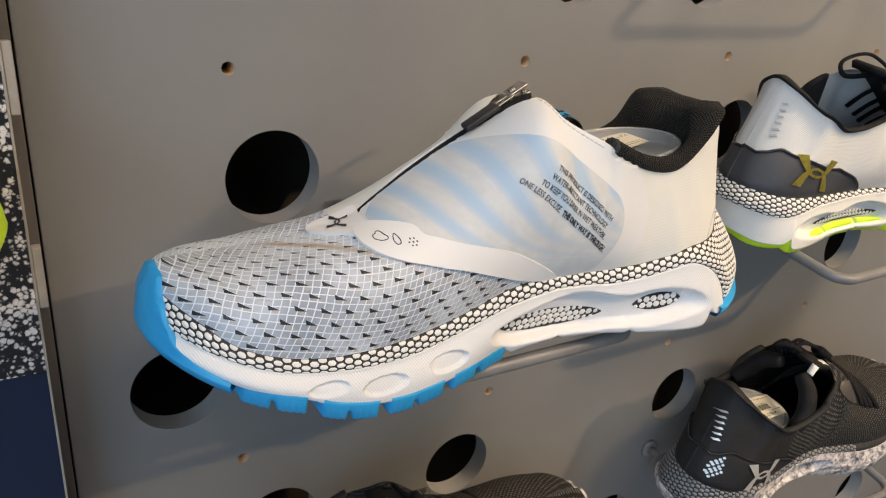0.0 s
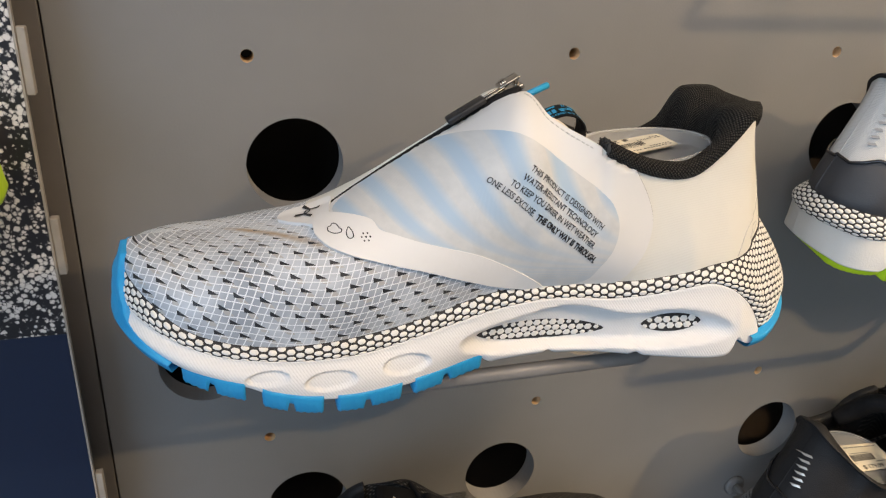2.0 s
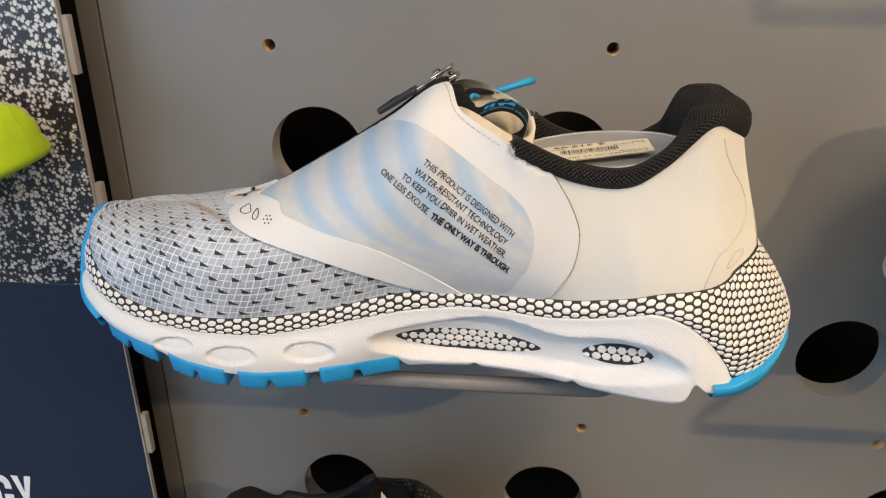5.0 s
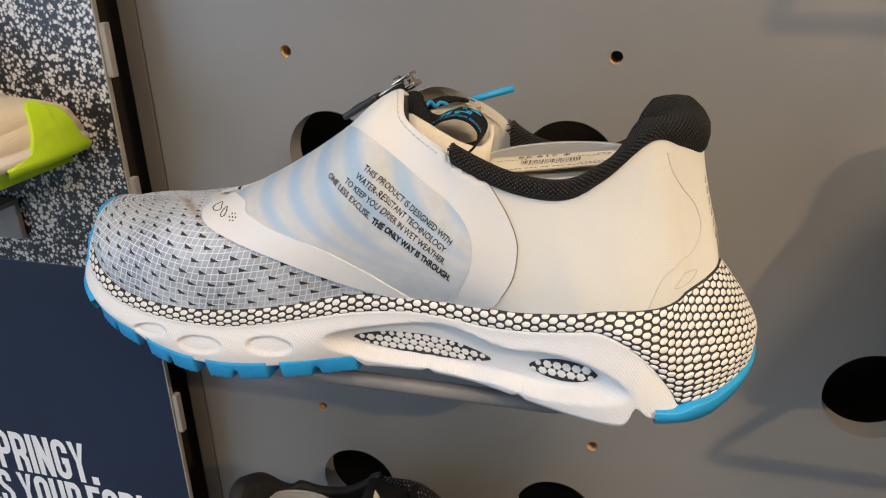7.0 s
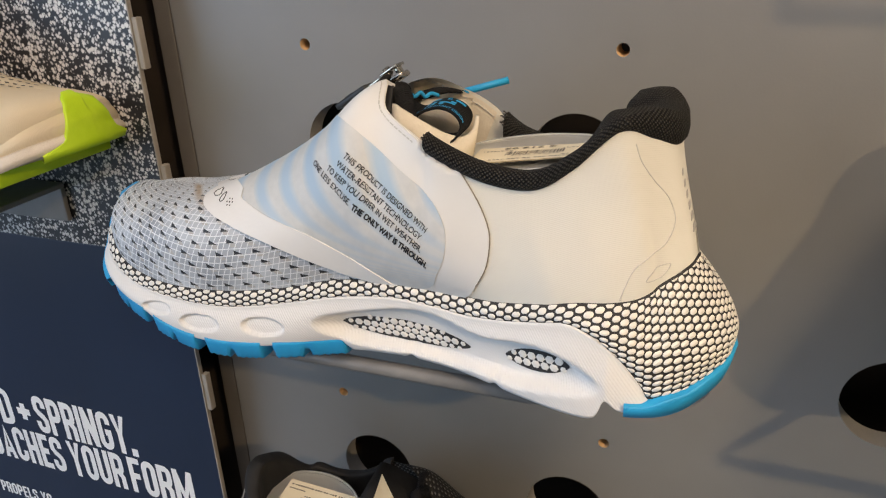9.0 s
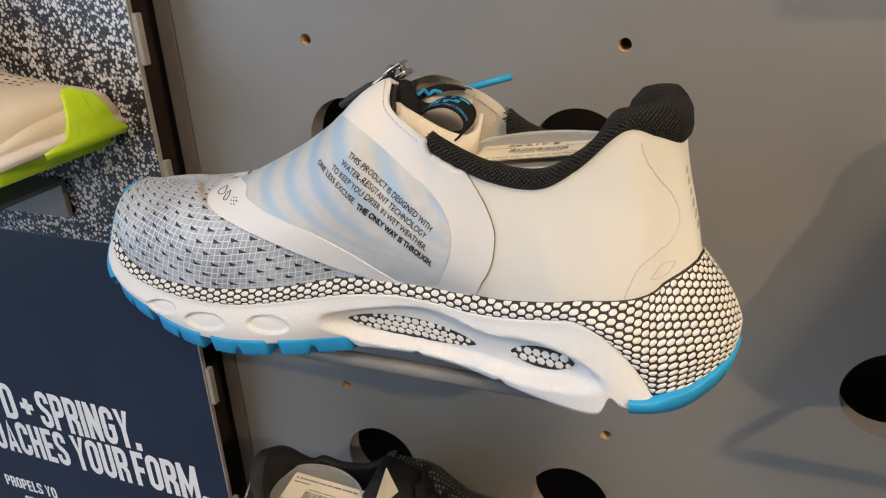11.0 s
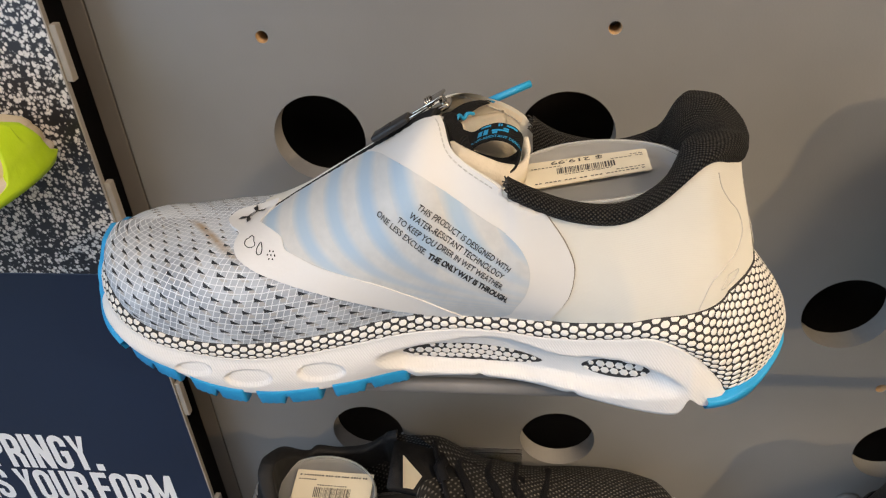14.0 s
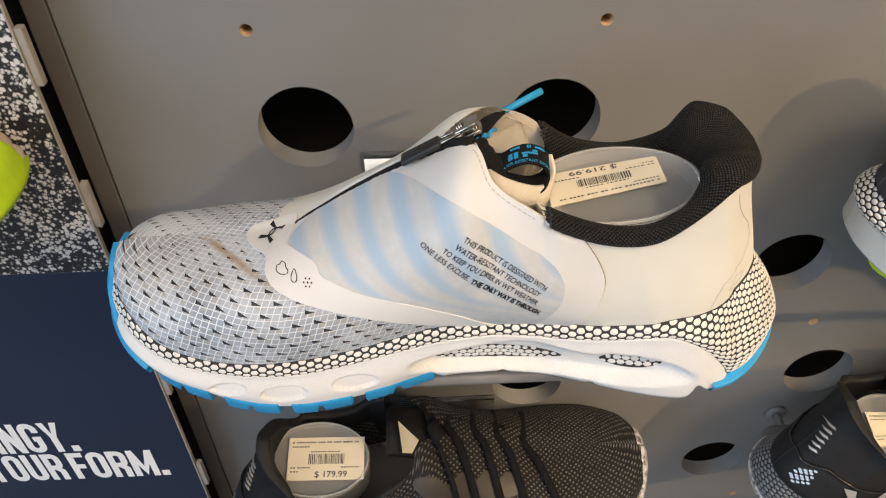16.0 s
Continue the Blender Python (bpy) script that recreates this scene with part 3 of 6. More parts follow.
# ---- materials of the zip-up shoe ----
def woven_toe():
    """Grey translucent weave: pale threads crossing, dark slits between, tan scuffs at the flex line."""
    m = material("grey_ripstop_weave", (0.4, 0.41, 0.43), 0.5)
    uv = node(m, "ShaderNodeTexCoord").outputs["UV"]
    s = node(m, "ShaderNodeSeparateXYZ", [(0, uv)])
    u, v = s.outputs[0], s.outputs[1]
    wob = maths(m, "MULTIPLY", maths(m, "SUBTRACT", noise_of(m, 6.0, 2.0, 0.5, uv), 0.5), 0.015)
    u = maths(m, "ADD", u, wob)
    v = maths(m, "ADD", v, maths(m, "MULTIPLY", wob, -1.3))

    def thread(a, b, pitch, width):
        d = maths(m, "FRACT", maths(m, "MULTIPLY", maths(m, "ADD", maths(m, "MULTIPLY", u, a), maths(m, "MULTIPLY", v, b)), 1 / pitch))
        d = maths(m, "ABSOLUTE", maths(m, "SUBTRACT", d, 0.5))
        return maths(m, "LESS_THAN", d, width)
    net = maths(m, "MAXIMUM", thread(0.25, 1.0, 0.034, 0.072), thread(1.0, -0.42, 0.037, 0.072))
    # slits in staggered rows, larger towards the sole
    row = maths(m, "MULTIPLY", maths(m, "ADD", v, maths(m, "MULTIPLY", u, 0.22)), 1 / 0.060)
    ri = maths(m, "FLOOR", row)
    q = maths(m, "FRACT", row)
    p = maths(m, "FRACT", maths(m, "ADD", maths(m, "MULTIPLY", u, 1 / 0.104), maths(m, "MULTIPLY", ri, 0.37)))
    size = node(m, "ShaderNodeMapRange", [("Value", maths(m, "ABSOLUTE", v)), ("From Min", 0.06), ("From Max", 0.36), ("To Min", 0.42), ("To Max", 0.88)]).outputs[0]
    px = maths(m, "DIVIDE", maths(m, "SUBTRACT", p, 0.30), size)
    qx = maths(m, "DIVIDE", maths(m, "SUBTRACT", q, 0.35), size)
    inside_p = maths(m, "MULTIPLY", maths(m, "GREATER_THAN", px, 0.0), maths(m, "LESS_THAN", px, 0.50))
    slope = maths(m, "SUBTRACT", 0.44, maths(m, "MULTIPLY", px, 0.85))
    slit = maths(m, "MULTIPLY", inside_p, maths(m, "MULTIPLY", maths(m, "GREATER_THAN", qx, 0.0), maths(m, "LESS_THAN", qx, slope)))
    # a soft shadow beside each slit, painted into the ground colour
    pt = maths(m, "ADD", px, maths(m, "MULTIPLY", qx, 0.5))
    slit_shade = maths(m, "MULTIPLY", maths(m, "MULTIPLY", maths(m, "GREATER_THAN", pt, 0.10), maths(m, "LESS_THAN", pt, 0.46)), maths(m, "MULTIPLY", maths(m, "GREATER_THAN", qx, -0.5), maths(m, "LESS_THAN", qx, 0.0)))
    patch = noise_of(m, 2.2, 3.0, 0.5, uv)
    base = ramp(m, patch, [(0.36, (0.31, 0.345, 0.39)), (0.62, (0.585, 0.635, 0.69))])
    ground = node(m, "ShaderNodeMix", [(0, maths(m, "MULTIPLY", slit_shade, 0.7)), (6, base), (7, (0.44, 0.42, 0.38, 1))], data_type="RGBA").outputs[2]
    threads = node(m, "ShaderNodeMix", [(0, net), (6, ground), (7, (0.77, 0.80, 0.835, 1))], data_type="RGBA").outputs[2]
    # scuffs along the flex line
    flex = node(m, "ShaderNodeMapRange", [("Value", maths(m, "ABSOLUTE", maths(m, "ADD", maths(m, "ADD", u, maths(m, "MULTIPLY", v, 1.08)), 0.222))), ("From Min", 0.008), ("From Max", 0.050), ("To Min", 1.0), ("To Max", 0.0)]).outputs[0]
    grime = maths(m, "MULTIPLY", flex, node(m, "ShaderNodeMapRange", [("Value", noise_of(m, 5.0, 4.0, 0.6, uv)), ("From Min", 0.34), ("From Max", 0.56), ("To Min", 0.35), ("To Max", 1.0)]).outputs[0])
    grime = maths(m, "MULTIPLY", grime, node(m, "ShaderNodeMapRange", [("Value", v), ("From Min", -0.02), ("From Max", -0.09), ("To Min", 0.0), ("To Max", 1.0)]).outputs[0])
    grime = maths(m, "MULTIPLY", grime, node(m, "ShaderNodeMapRange", [("Value", v), ("From Min", -0.46), ("From Max", -0.34), ("To Min", 0.15), ("To Max", 1.0)]).outputs[0])
    scuffed = node(m, "ShaderNodeMix", [(0, grime), (6, threads), (7, (0.40, 0.28, 0.16, 1))], data_type="RGBA").outputs[2]
    dark = node(m, "ShaderNodeMix", [(0, slit), (6, scuffed), (7, (0.018, 0.02, 0.024, 1))], data_type="RGBA").outputs[2]
    to(m, "Base Color", dark)
    rel = bump(m, maths(m, "SUBTRACT", maths(m, "MULTIPLY", net, 0.5), maths(m, "MULTIPLY", slit, 1.0)), 0.6, 0.0004)
    to(m, "Normal", bump(m, noise_of(m, 90.0, 3.0, 0.6, uv), 0.15, 0.0004, rel))
    return m


def window_fabric():
    """Pale blue-grey film with soft blue flashes under a fine weave."""
    m = material("blue_flash_film", (0.5, 0.56, 0.62), 0.55)
    uv = node(m, "ShaderNodeTexCoord").outputs["UV"]
    s = node(m, "ShaderNodeSeparateXYZ", [(0, uv)])
    u, w = s.outputs[0], maths(m, "SUBTRACT", s.outputs[1], 0.215)
    bend = maths(m, "DIVIDE", 0.095, maths(m, "MAXIMUM", w, 0.05))
    phase = maths(m, "FRACT", maths(m, "MULTIPLY", maths(m, "SUBTRACT", maths(m, "SUBTRACT", u, bend), 0.445 + 0.002), 1 / 0.190))
    band = node(m, "ShaderNodeMapRange", [("Value", maths(m, "ABSOLUTE", maths(m, "SUBTRACT", phase, 0.30))), ("From Min", 0.10), ("From Max", 0.34), ("To Min", 1.0), ("To Max", 0.0)]).outputs[0]
    fade = node(m, "ShaderNodeMapRange", [("Value", maths(m, "ADD", w, maths(m, "MULTIPLY", u, -0.1))), ("From Min", 0.02), ("From Max", 0.26), ("To Min", 0.25), ("To Max", 1.0)]).outputs[0]
    soft = maths(m, "MULTIPLY", band, fade)
    grain = noise_of(m, 14.0, 3.0, 0.6, uv)
    pale = ramp(m, grain, [(0.3, (0.56, 0.575, 0.575)), (0.7, (0.63, 0.64, 0.635))])
    colour = node(m, "ShaderNodeMix", [(0, soft), (6, pale), (7, (0.40, 0.53, 0.65, 1))], data_type="RGBA").outputs[2]
    to(m, "Base Color", colour)
    fine = node(m, "ShaderNodeTexWave", [("Vector", uv), ("Scale", 60.0), ("Distortion", 0.3)]).outputs["Fac"]
    to(m, "Normal", bump(m, fine, 0.12, 0.0002))
    return m


def ribbed_cloth(name, colour, scale, tilt, strength=0.3, rough=0.75):
    """Cloth with fine straight ribs."""
    m = material(name, colour, rough)
    turned = node(m, "ShaderNodeMapping", [("Vector", coords(m)), ("Rotation", tilt)]).outputs[0]
    wave = node(m, "ShaderNodeTexWave", [("Vector", turned), ("Scale", scale), ("Distortion", 0.6), ("Detail", 1.0)]).outputs["Fac"]
    n = noise_of(m, 25, 3.0)
    lo = tuple(c * 0.94 for c in colour)
    to(m, "Base Color", ramp(m, n, [(0.3, lo), (0.7, colour)]))
    to(m, "Normal", bump(m, wave, strength, 0.0004, bump(m, noise_of(m, 30, 2.0), 0.25, 0.002)))
    return m


def mesh_cloth(name, lo, hi, cell, strength=0.8, knit=False, edge=(0.15, 0.55)):
    """Knitted spacer mesh: round dents in staggered rows, the knit's highlights painted as paler dots."""
    m = material(name, lo, 0.7)
    at = node(m, "ShaderNodeMapping", [("Vector", coords(m, "UV")), ("Rotation", (0.0, 0.0, 0.785)), ("Scale", (1.0, 1.0, 0.0))]).outputs[0] if knit else coords(m)
    v = node(m, "ShaderNodeTexVoronoi", [("Vector", at), ("Scale", cell), ("Randomness", 0.18 if knit else 0.25)])
    d = v.outputs["Distance"]
    # highlights on the knit, put into the colour at each cell's middle
    to(m, "Base Color", ramp(m, d, [(edge[0], hi), (edge[1], lo)] if knit else [(0.12, hi), (0.34, lo)]))
    to(m, "Normal", bump(m, maths(m, "MULTIPLY", d, -1.0), strength, 0.0013 if knit else 0.0007))
    return m


def foam_skin(name, colour):
    """Moulded foam with a fine pimpled skin."""
    m = material(name, colour, 0.5)
    dots = node(m, "ShaderNodeTexVoronoi", [("Vector", coords(m)), ("Scale", 720.0), ("Randomness", 0.12)]).outputs["Distance"]
    n = noise_of(m, 35, 3.0)
    to(m, "Base Color", ramp(m, n, [(0.3, tuple(c * 0.96 for c in colour)), (0.7, colour)]))
    turned = node(m, "ShaderNodeMapping", [("Vector", coords(m)), ("Rotation", (0.0, 0.62, 0.0))]).outputs[0]
    lines = node(m, "ShaderNodeTexWave", [("Vector", turned), ("Scale", 300.0), ("Distortion", 0.2)]).outputs["Fac"]
    to(m, "Normal", bump(m, lines, 0.30, 0.0003, bump(m, dots, 0.35, 0.0003)))
    return m


TOE_WEAVE = woven_toe()
WINDOW = window_fabric()
QUARTER = ribbed_cloth("white_ribbed_knit", (0.745, 0.735, 0.675), 430.0, (0.0, 1.36, 0.0), 0.17)
FLAP = ribbed_cloth("white_bonded_neoprene", (0.75, 0.745, 0.73), 700.0, (0.0, 1.0, 0.0), 0.10, 0.7)
OVERLAY = varied("white_film_overlay", (0.75, 0.745, 0.73), (0.79, 0.785, 0.77), 30, 0.5, 0.12, 600)
PAD = mesh_cloth("black_spacer_mesh", (0.003, 0.003, 0.003), (0.085, 0.080, 0.072), 76.0, 1.0, True, (0.10, 0.42))
FOAM_SKIN = foam_skin("white_moulded_foam", (0.76, 0.76, 0.755))
CHROME = varied("bright_metal", (0.48, 0.43, 0.36), (0.62, 0.58, 0.52), 200, 0.18, 0.05, 500, 1.0)
BLACK_INK = material("black_ink", (0.012, 0.012, 0.014), 0.5)
BLACK_RUBBER = varied("black_rubber", (0.012, 0.012, 0.013), (0.02, 0.02, 0.021), 100, 0.45, 0.1)
GREY_INK = varied("grey_ink", (0.36, 0.35, 0.34), (0.42, 0.41, 0.40), 300, 0.45)
STITCH = varied("pale_thread", (0.50, 0.49, 0.47), (0.60, 0.59, 0.57), 400, 0.8, 0.3)
RAW_EDGE = varied("raw_cut_edge", (0.16, 0.14, 0.12), (0.30, 0.27, 0.23), 500, 0.9, 0.5)
CREAM_FELT = varied("cream_felt", (0.70, 0.63, 0.52), (0.79, 0.73, 0.62), 120, 0.9, 0.5, 900)
WEBBING = ribbed_cloth("black_webbing", (0.012, 0.012, 0.013), 500.0, (0.0, 0.0, 0.6), 0.8)
PAPER = varied("cream_label_paper", (0.76, 0.69, 0.53), (0.82, 0.75, 0.59), 40, 0.65, 0.05)
LABEL_INK = material("label_ink", (0.07, 0.065, 0.06), 0.6)
DOT_WHITE = varied("white_print_dots", (0.76, 0.74, 0.69), (0.82, 0.80, 0.76), 200, 0.5, 0.1)


def milky(name, colour, alpha=0.55):
    m = material(name, colour, 0.25)
    bsdf(m).inputs["Transmission Weight"].default_value = alpha
    bsdf(m).inputs["IOR"].default_value = 1.25
    bsdf(m).inputs["Roughness"].default_value = 0.35
    return m


MILKY = milky("milky_plastic", (0.88, 0.89, 0.88), 0.75)
CLEAR = milky("clear_plastic", (0.96, 0.97, 0.97), 1.0)
bsdf(CLEAR).inputs["IOR"].default_value = 1.1
bsdf(CLEAR).inputs["Roughness"].default_value = 0.05
for cloth in (PAD, BLACK_PAD, BLACK_KNIT, WEBBING):
    bsdf(cloth).inputs["Specular IOR Level"].default_value = 0.2

# ---- the zip-up shoe ----
HERO = dict(upper=QUARTER, toe=TOE_WEAVE, band=BLACK_BAND, foam=FOAM_SKIN, collar=PAD, lining=BLACK_PAD, rubber=BLUE)
hero = thing("running_shoe", (0.1, -0.11, 1.369), "white zip-up running shoe, grey toe, blue outsole, on a shelf", "shoe", "shoes on the wall")
hero_made = base_shoe(hero, HERO)
SKIN = tree_of(upper_mesh())
FOAM_TREE = tree_of(foam_mesh())
STRAIGHT = Vector((0, 1, 0))


def dots_on_band(pitch=0.0039, rise=0.0040, keep=lambda k: True):
    """Pale raised hexagons in staggered rows on the band, cut at its edges."""
    n = len(LOOP)
    mids = [band_edge(k, 0.5) for k in range(n)]
    s, at = 0.0, []
    for k in range(n):
        at.append(s)
        s += (mids[(k + 1) % n] - mids[k]).length
    heights = [sum((band_edge(k, (j + 1) / 6) - band_edge(k, j / 6)).length for j in range(6)) for k in range(n)]

    def place(arc, down, lift):
        arc %= s
        kf = float(np.interp(arc, at + [s], list(range(n)) + [n]))
        k, f = int(kf) % n, kf - int(kf)
        j = (k + 1) % n
        h = heights[k] * (1 - f) + heights[j] * f
        share = max(0.02, min(0.98, 1 - down / h))
        p = band_edge(k, share) * (1 - f) + band_edge(j, share) * f
        nrm = (outward(k) * (1 - f) + outward(j) * f).normalized()
        return p + nrm * lift, h

    bm = bmesh.new()
    cols = 2 * int(s / pitch / 2)
    step = s / cols
    ring = [(math.cos(math.pi * w / 6), math.sin(math.pi * w / 6)) for w in range(12)]
    ring = [(c * abs(c) ** 0.15, math.copysign(min(1.0, 1.16 * abs(v)), v)) for c, v in ring]
    for c in range(cols):
        middle, h = place(c * step, 0.0, 0)
        high = rise * float(np.interp(middle.x, [-0.06, 0.06, 0.12, 0.215, 0.245], [0.74, 0.78, 0.96, 0.94, 0.78]))
        for r in range(int(h / high) + 2):
            arc, down = c * step, 0.0006 + (r + 0.5 * (c % 2)) * high
            if down > h + 0.0010 or not keep(int(np.interp(arc % s, at, range(n)))):
                continue
            j1, j2 = random.uniform(0.93, 1.04), random.uniform(0.92, 1.04)
            low, top = [], []
            for dx, dz in ring:
                dx, dz = dx * pitch * 0.500 * j1, dz * high * 0.355 * j2
                low.append(bm.verts.new(place(arc + dx, down + dz, 0.0001)[0]))
                top.append(bm.verts.new(place(arc + dx * 0.88, down + dz * 0.88, 0.00038)[0]))
            for w in range(12):
                bm.faces.new([low[w], low[(w + 1) % 12], top[(w + 1) % 12], top[w]])
            bm.faces.new(top)
    bmesh.ops.recalc_face_normals(bm, faces=bm.faces)
    return bm


tagged(part("band_dots", dots_on_band(), DOT_WHITE, hero_made["band"], "raised white hexagons on the black band"), kind="stuff")


def oval_outline(cx, cz, a, b, up=1.0, down=1.0, n=28):
    out = []
    for k in range(n):
        w = 2 * math.pi * k / n
        s = math.sin(w)
        out.append((cx + a * math.cos(w), cz + b * (abs(s) ** 1.4) * (up if s > 0 else -down)))
    return out


def foam_window(root, made, cx, cz, a, b, tilt, at=None, dots=DOT_WHITE, tree=FOAM_TREE):
    outline = [(x, z + tilt * (x - cx)) for x, z in oval_outline(cx, cz, a, b)]
    pane = part("side_window", drape(tree, outline, 0.0004, STRAIGHT, 0.003), BLACK_BAND, made["midsole"], "black mesh in the side of the foam", at=at)
    bm = bmesh.new()
    r = 0
    z = cz - b
    while z < cz + b:
        x = cx - a + (0.0021 if r % 2 else 0)
        while x < cx + a:
            zz = z + tilt * (x - cx)
            inside = ((x - cx) / a) ** 2 + (abs(z - cz) / b) ** 1.4
            if inside < 0.98:
                size = 0.0022 if inside < 0.75 else 0.0015
                top, low = [], []
                for w in range(6):
                    q = math.pi * (w + 0.5) / 3
                    for ring, sc, lift in ((low, 1.0, 0.0003), (top, 0.85, 0.0006)):
                        ring.append(bm.verts.new(lay(tree, STRAIGHT, x + math.sin(q) * size * sc, zz + math.cos(q) * size * 0.92 * sc, lift)[0]))
                for w in range(6):
                    bm.faces.new([low[w], low[(w + 1) % 6], top[(w + 1) % 6], top[w]])
                bm.faces.new(top)
            x += 0.0042
        z += 0.0034
        r += 1
    bmesh.ops.recalc_face_normals(bm, faces=bm.faces)
    tagged(part("window_dots", bm, dots, pane, at=at), kind="stuff")


foam_window(hero, hero_made, 0.128, 1.3910, 0.0335, 0.0060, -0.03)
foam_window(hero, hero_made, 0.1945, 1.3940, 0.0150, 0.0050, 0.08)

FLAP_EDGE = [(0.0270, 1.2640), (0.0414, 1.2765), (0.0586, 1.2870), (0.0755, 1.2955), (0.0919, 1.3040), (0.1050, 1.3095), (0.1140, 1.3125), (0.1178, 1.3075), (0.1228, 1.2975), (0.1310, 1.2910), (0.1385, 1.2862), (0.1432, 1.2835), (0.1500, 1.2790), (0.1593, 1.2752), (0.1653, 1.2677), (0.1706, 1.2590), (0.1738, 1.2507), (0.1740, 1.2438), (0.1723, 1.2352), (0.1678, 1.2277), (0.1615, 1.2215), (0.1450, 1.2205), (0.1265, 1.2215), (0.1053, 1.2255), (0.0707, 1.2350), (0.0450, 1.2450), (0.0290, 1.2540)]
WINDOW_EDGE = [(0.0295, 1.2628), (0.0350, 1.2700), (0.0466, 1.2784), (0.0571, 1.2850), (0.0682, 1.2908), (0.0790, 1.2950), (0.0881, 1.2958), (0.0966, 1.2942), (0.1048, 1.2914), (0.1101, 1.2886), (0.1177, 1.2837), (0.1270, 1.2774), (0.1362, 1.2706), (0.1458, 1.2641), (0.1514, 1.2581), (0.1550, 1.2505), (0.1556, 1.2437), (0.1540, 1.2365), (0.1500, 1.2301), (0.1445, 1.2240), (0.1264, 1.2225), (0.1112, 1.2285), (0.0859, 1.2390), (0.0566, 1.2470), (0.0400, 1.2570)]
STRIP_EDGE = [(0.0200, 1.2590), (0.0194, 1.2536), (0.0215, 1.2500), (0.0252, 1.2468), (0.0338, 1.2429), (0.0432, 1.2400), (0.0524, 1.2374), (0.0620, 1.2351), (0.0715, 1.2325), (0.0870, 1.2283), (0.1034, 1.2245), (0.1250, 1.2215), (0.1255, 1.2228), (0.1112, 1.2306), (0.0952, 1.2377), (0.0859, 1.2410), (0.0742, 1.2440), (0.0621, 1.2473), (0.0521, 1.2510), (0.0466, 1.2533), (0.0443, 1.2576), (0.0400, 1.2598), (0.0358, 1.2611), (0.0290, 1.2626), (0.0240, 1.2622)]
BADGE_EDGE = [(0.0055, -0.1060, 1.4420), (0.0070, -0.1010, 1.4430), (0.0114, -0.0990, 1.4440), (0.0200, -0.0990, 1.4465), (0.0260, -0.0995, 1.4490), (0.0310, -0.1010, 1.4515), (0.0315, -0.1070, 1.4535), (0.0295, -0.1140, 1.4525), (0.0285, -0.1200, 1.4515), (0.0265, -0.1260, 1.4500), (0.0202, -0.1285, 1.4480), (0.0160, -0.1235, 1.4465), (0.0115, -0.1185, 1.4450), (0.0075, -0.1115, 1.4425)]
DOWN_ON = Vector((0, 0.55, -0.835)).normalized()
def offset_rim(inset):
    """The near mouth's edge as it is seen from the side, set in by a distance."""
    edge = [Vector((LOOP[k][2], LOOP[k][3] * math.sin(TILT) + LOOP[k][4] * math.cos(TILT))) for k in range(72, 91)][::-1]
    out = []
    for k, p in enumerate(edge):
        d = (edge[min(k + 1, len(edge) - 1)] - edge[max(k - 1, 0)]).normalized()
        out.append((p.x + d.y * inset, p.y - d.x * inset))
    return out


FLAP_EDGE = FLAP_EDGE[:6] + offset_rim(0.0004)[1:] + FLAP_EDGE[12:]
flap = part("zip_flap", drape(SKIN, rounded(FLAP_EDGE, 3), 0.0010), FLAP, hero, "white bonded flap with a raw stitched edge")
window = part("flash_window", drape(SKIN, rounded(WINDOW_EDGE, 4), 0.0013), WINDOW, flap, "pale film panel with soft blue flashes")
strip = part("overlay_strip", drape(SKIN, rounded(STRIP_EDGE, 4), 0.0018), OVERLAY, hero, "smooth white overlay with printed weather signs")
right_d, up_d = flat_axes(DOWN_ON)
from_above = lambda p: (Vector(p).dot(right_d), Vector(p).dot(up_d))  # noqa: E731
badge = part("badge_patch", drape(SKIN, rounded([from_above(p) for p in BADGE_EDGE], 4), 0.0014, DOWN_ON), OVERLAY, hero, "white patch with a small black emblem")
SEAM = [p for p in FLAP_EDGE if p[0] > 0.1475 and p[1] > 1.2210]
part("flap_seam", drape_line(SKIN, SEAM, 0.00040, 0.0003), RAW_EDGE, flap, "raw dark cut edge")

# the printed lines: words, where each starts and ends, boldness
for words, start, end, bold in (("THIS PRODUCT IS DESIGNED WITH", (0.1098, 1.2746), (0.1466, 1.2470), 0.008), ("WATER-RESISTANT TECHNOLOGY", (0.1065, 1.2713), (0.1437, 1.2437), 0.008), ("TO KEEP YOU DRIER IN WET WEATHER.", (0.1013, 1.2692), (0.1435, 1.2387), 0.008), ("ONE LESS EXCUSE.", (0.0922, 1.2712), (0.1118, 1.2551), 0.008), ("THE ONLY WAY IS THROUGH.", (0.1130, 1.2540), (0.1454, 1.2325), 0.045)):
    bm, wide = lettering(words, bold)
    along = Vector((end[0] - start[0], end[1] - start[1]))
    over = Vector((-along.y, along.x)).normalized() * 0.0027
    for v in bm.verts:
        spot = Vector(start) + along * (v.co.x / wide) + over * v.co.y
        v.co = lay(SKIN, SIDE_ON, spot.x, spot.y, 0.0016)[0]
    part("printed_line", bm, BLACK_INK, window, "black printed words: " + words.lower().replace(".", ""))


def sign_line(points, r=0.00024, closed=True):
    return drape_line(SKIN, points, r, 0.0018, steps=5, sides=5, closed=closed)


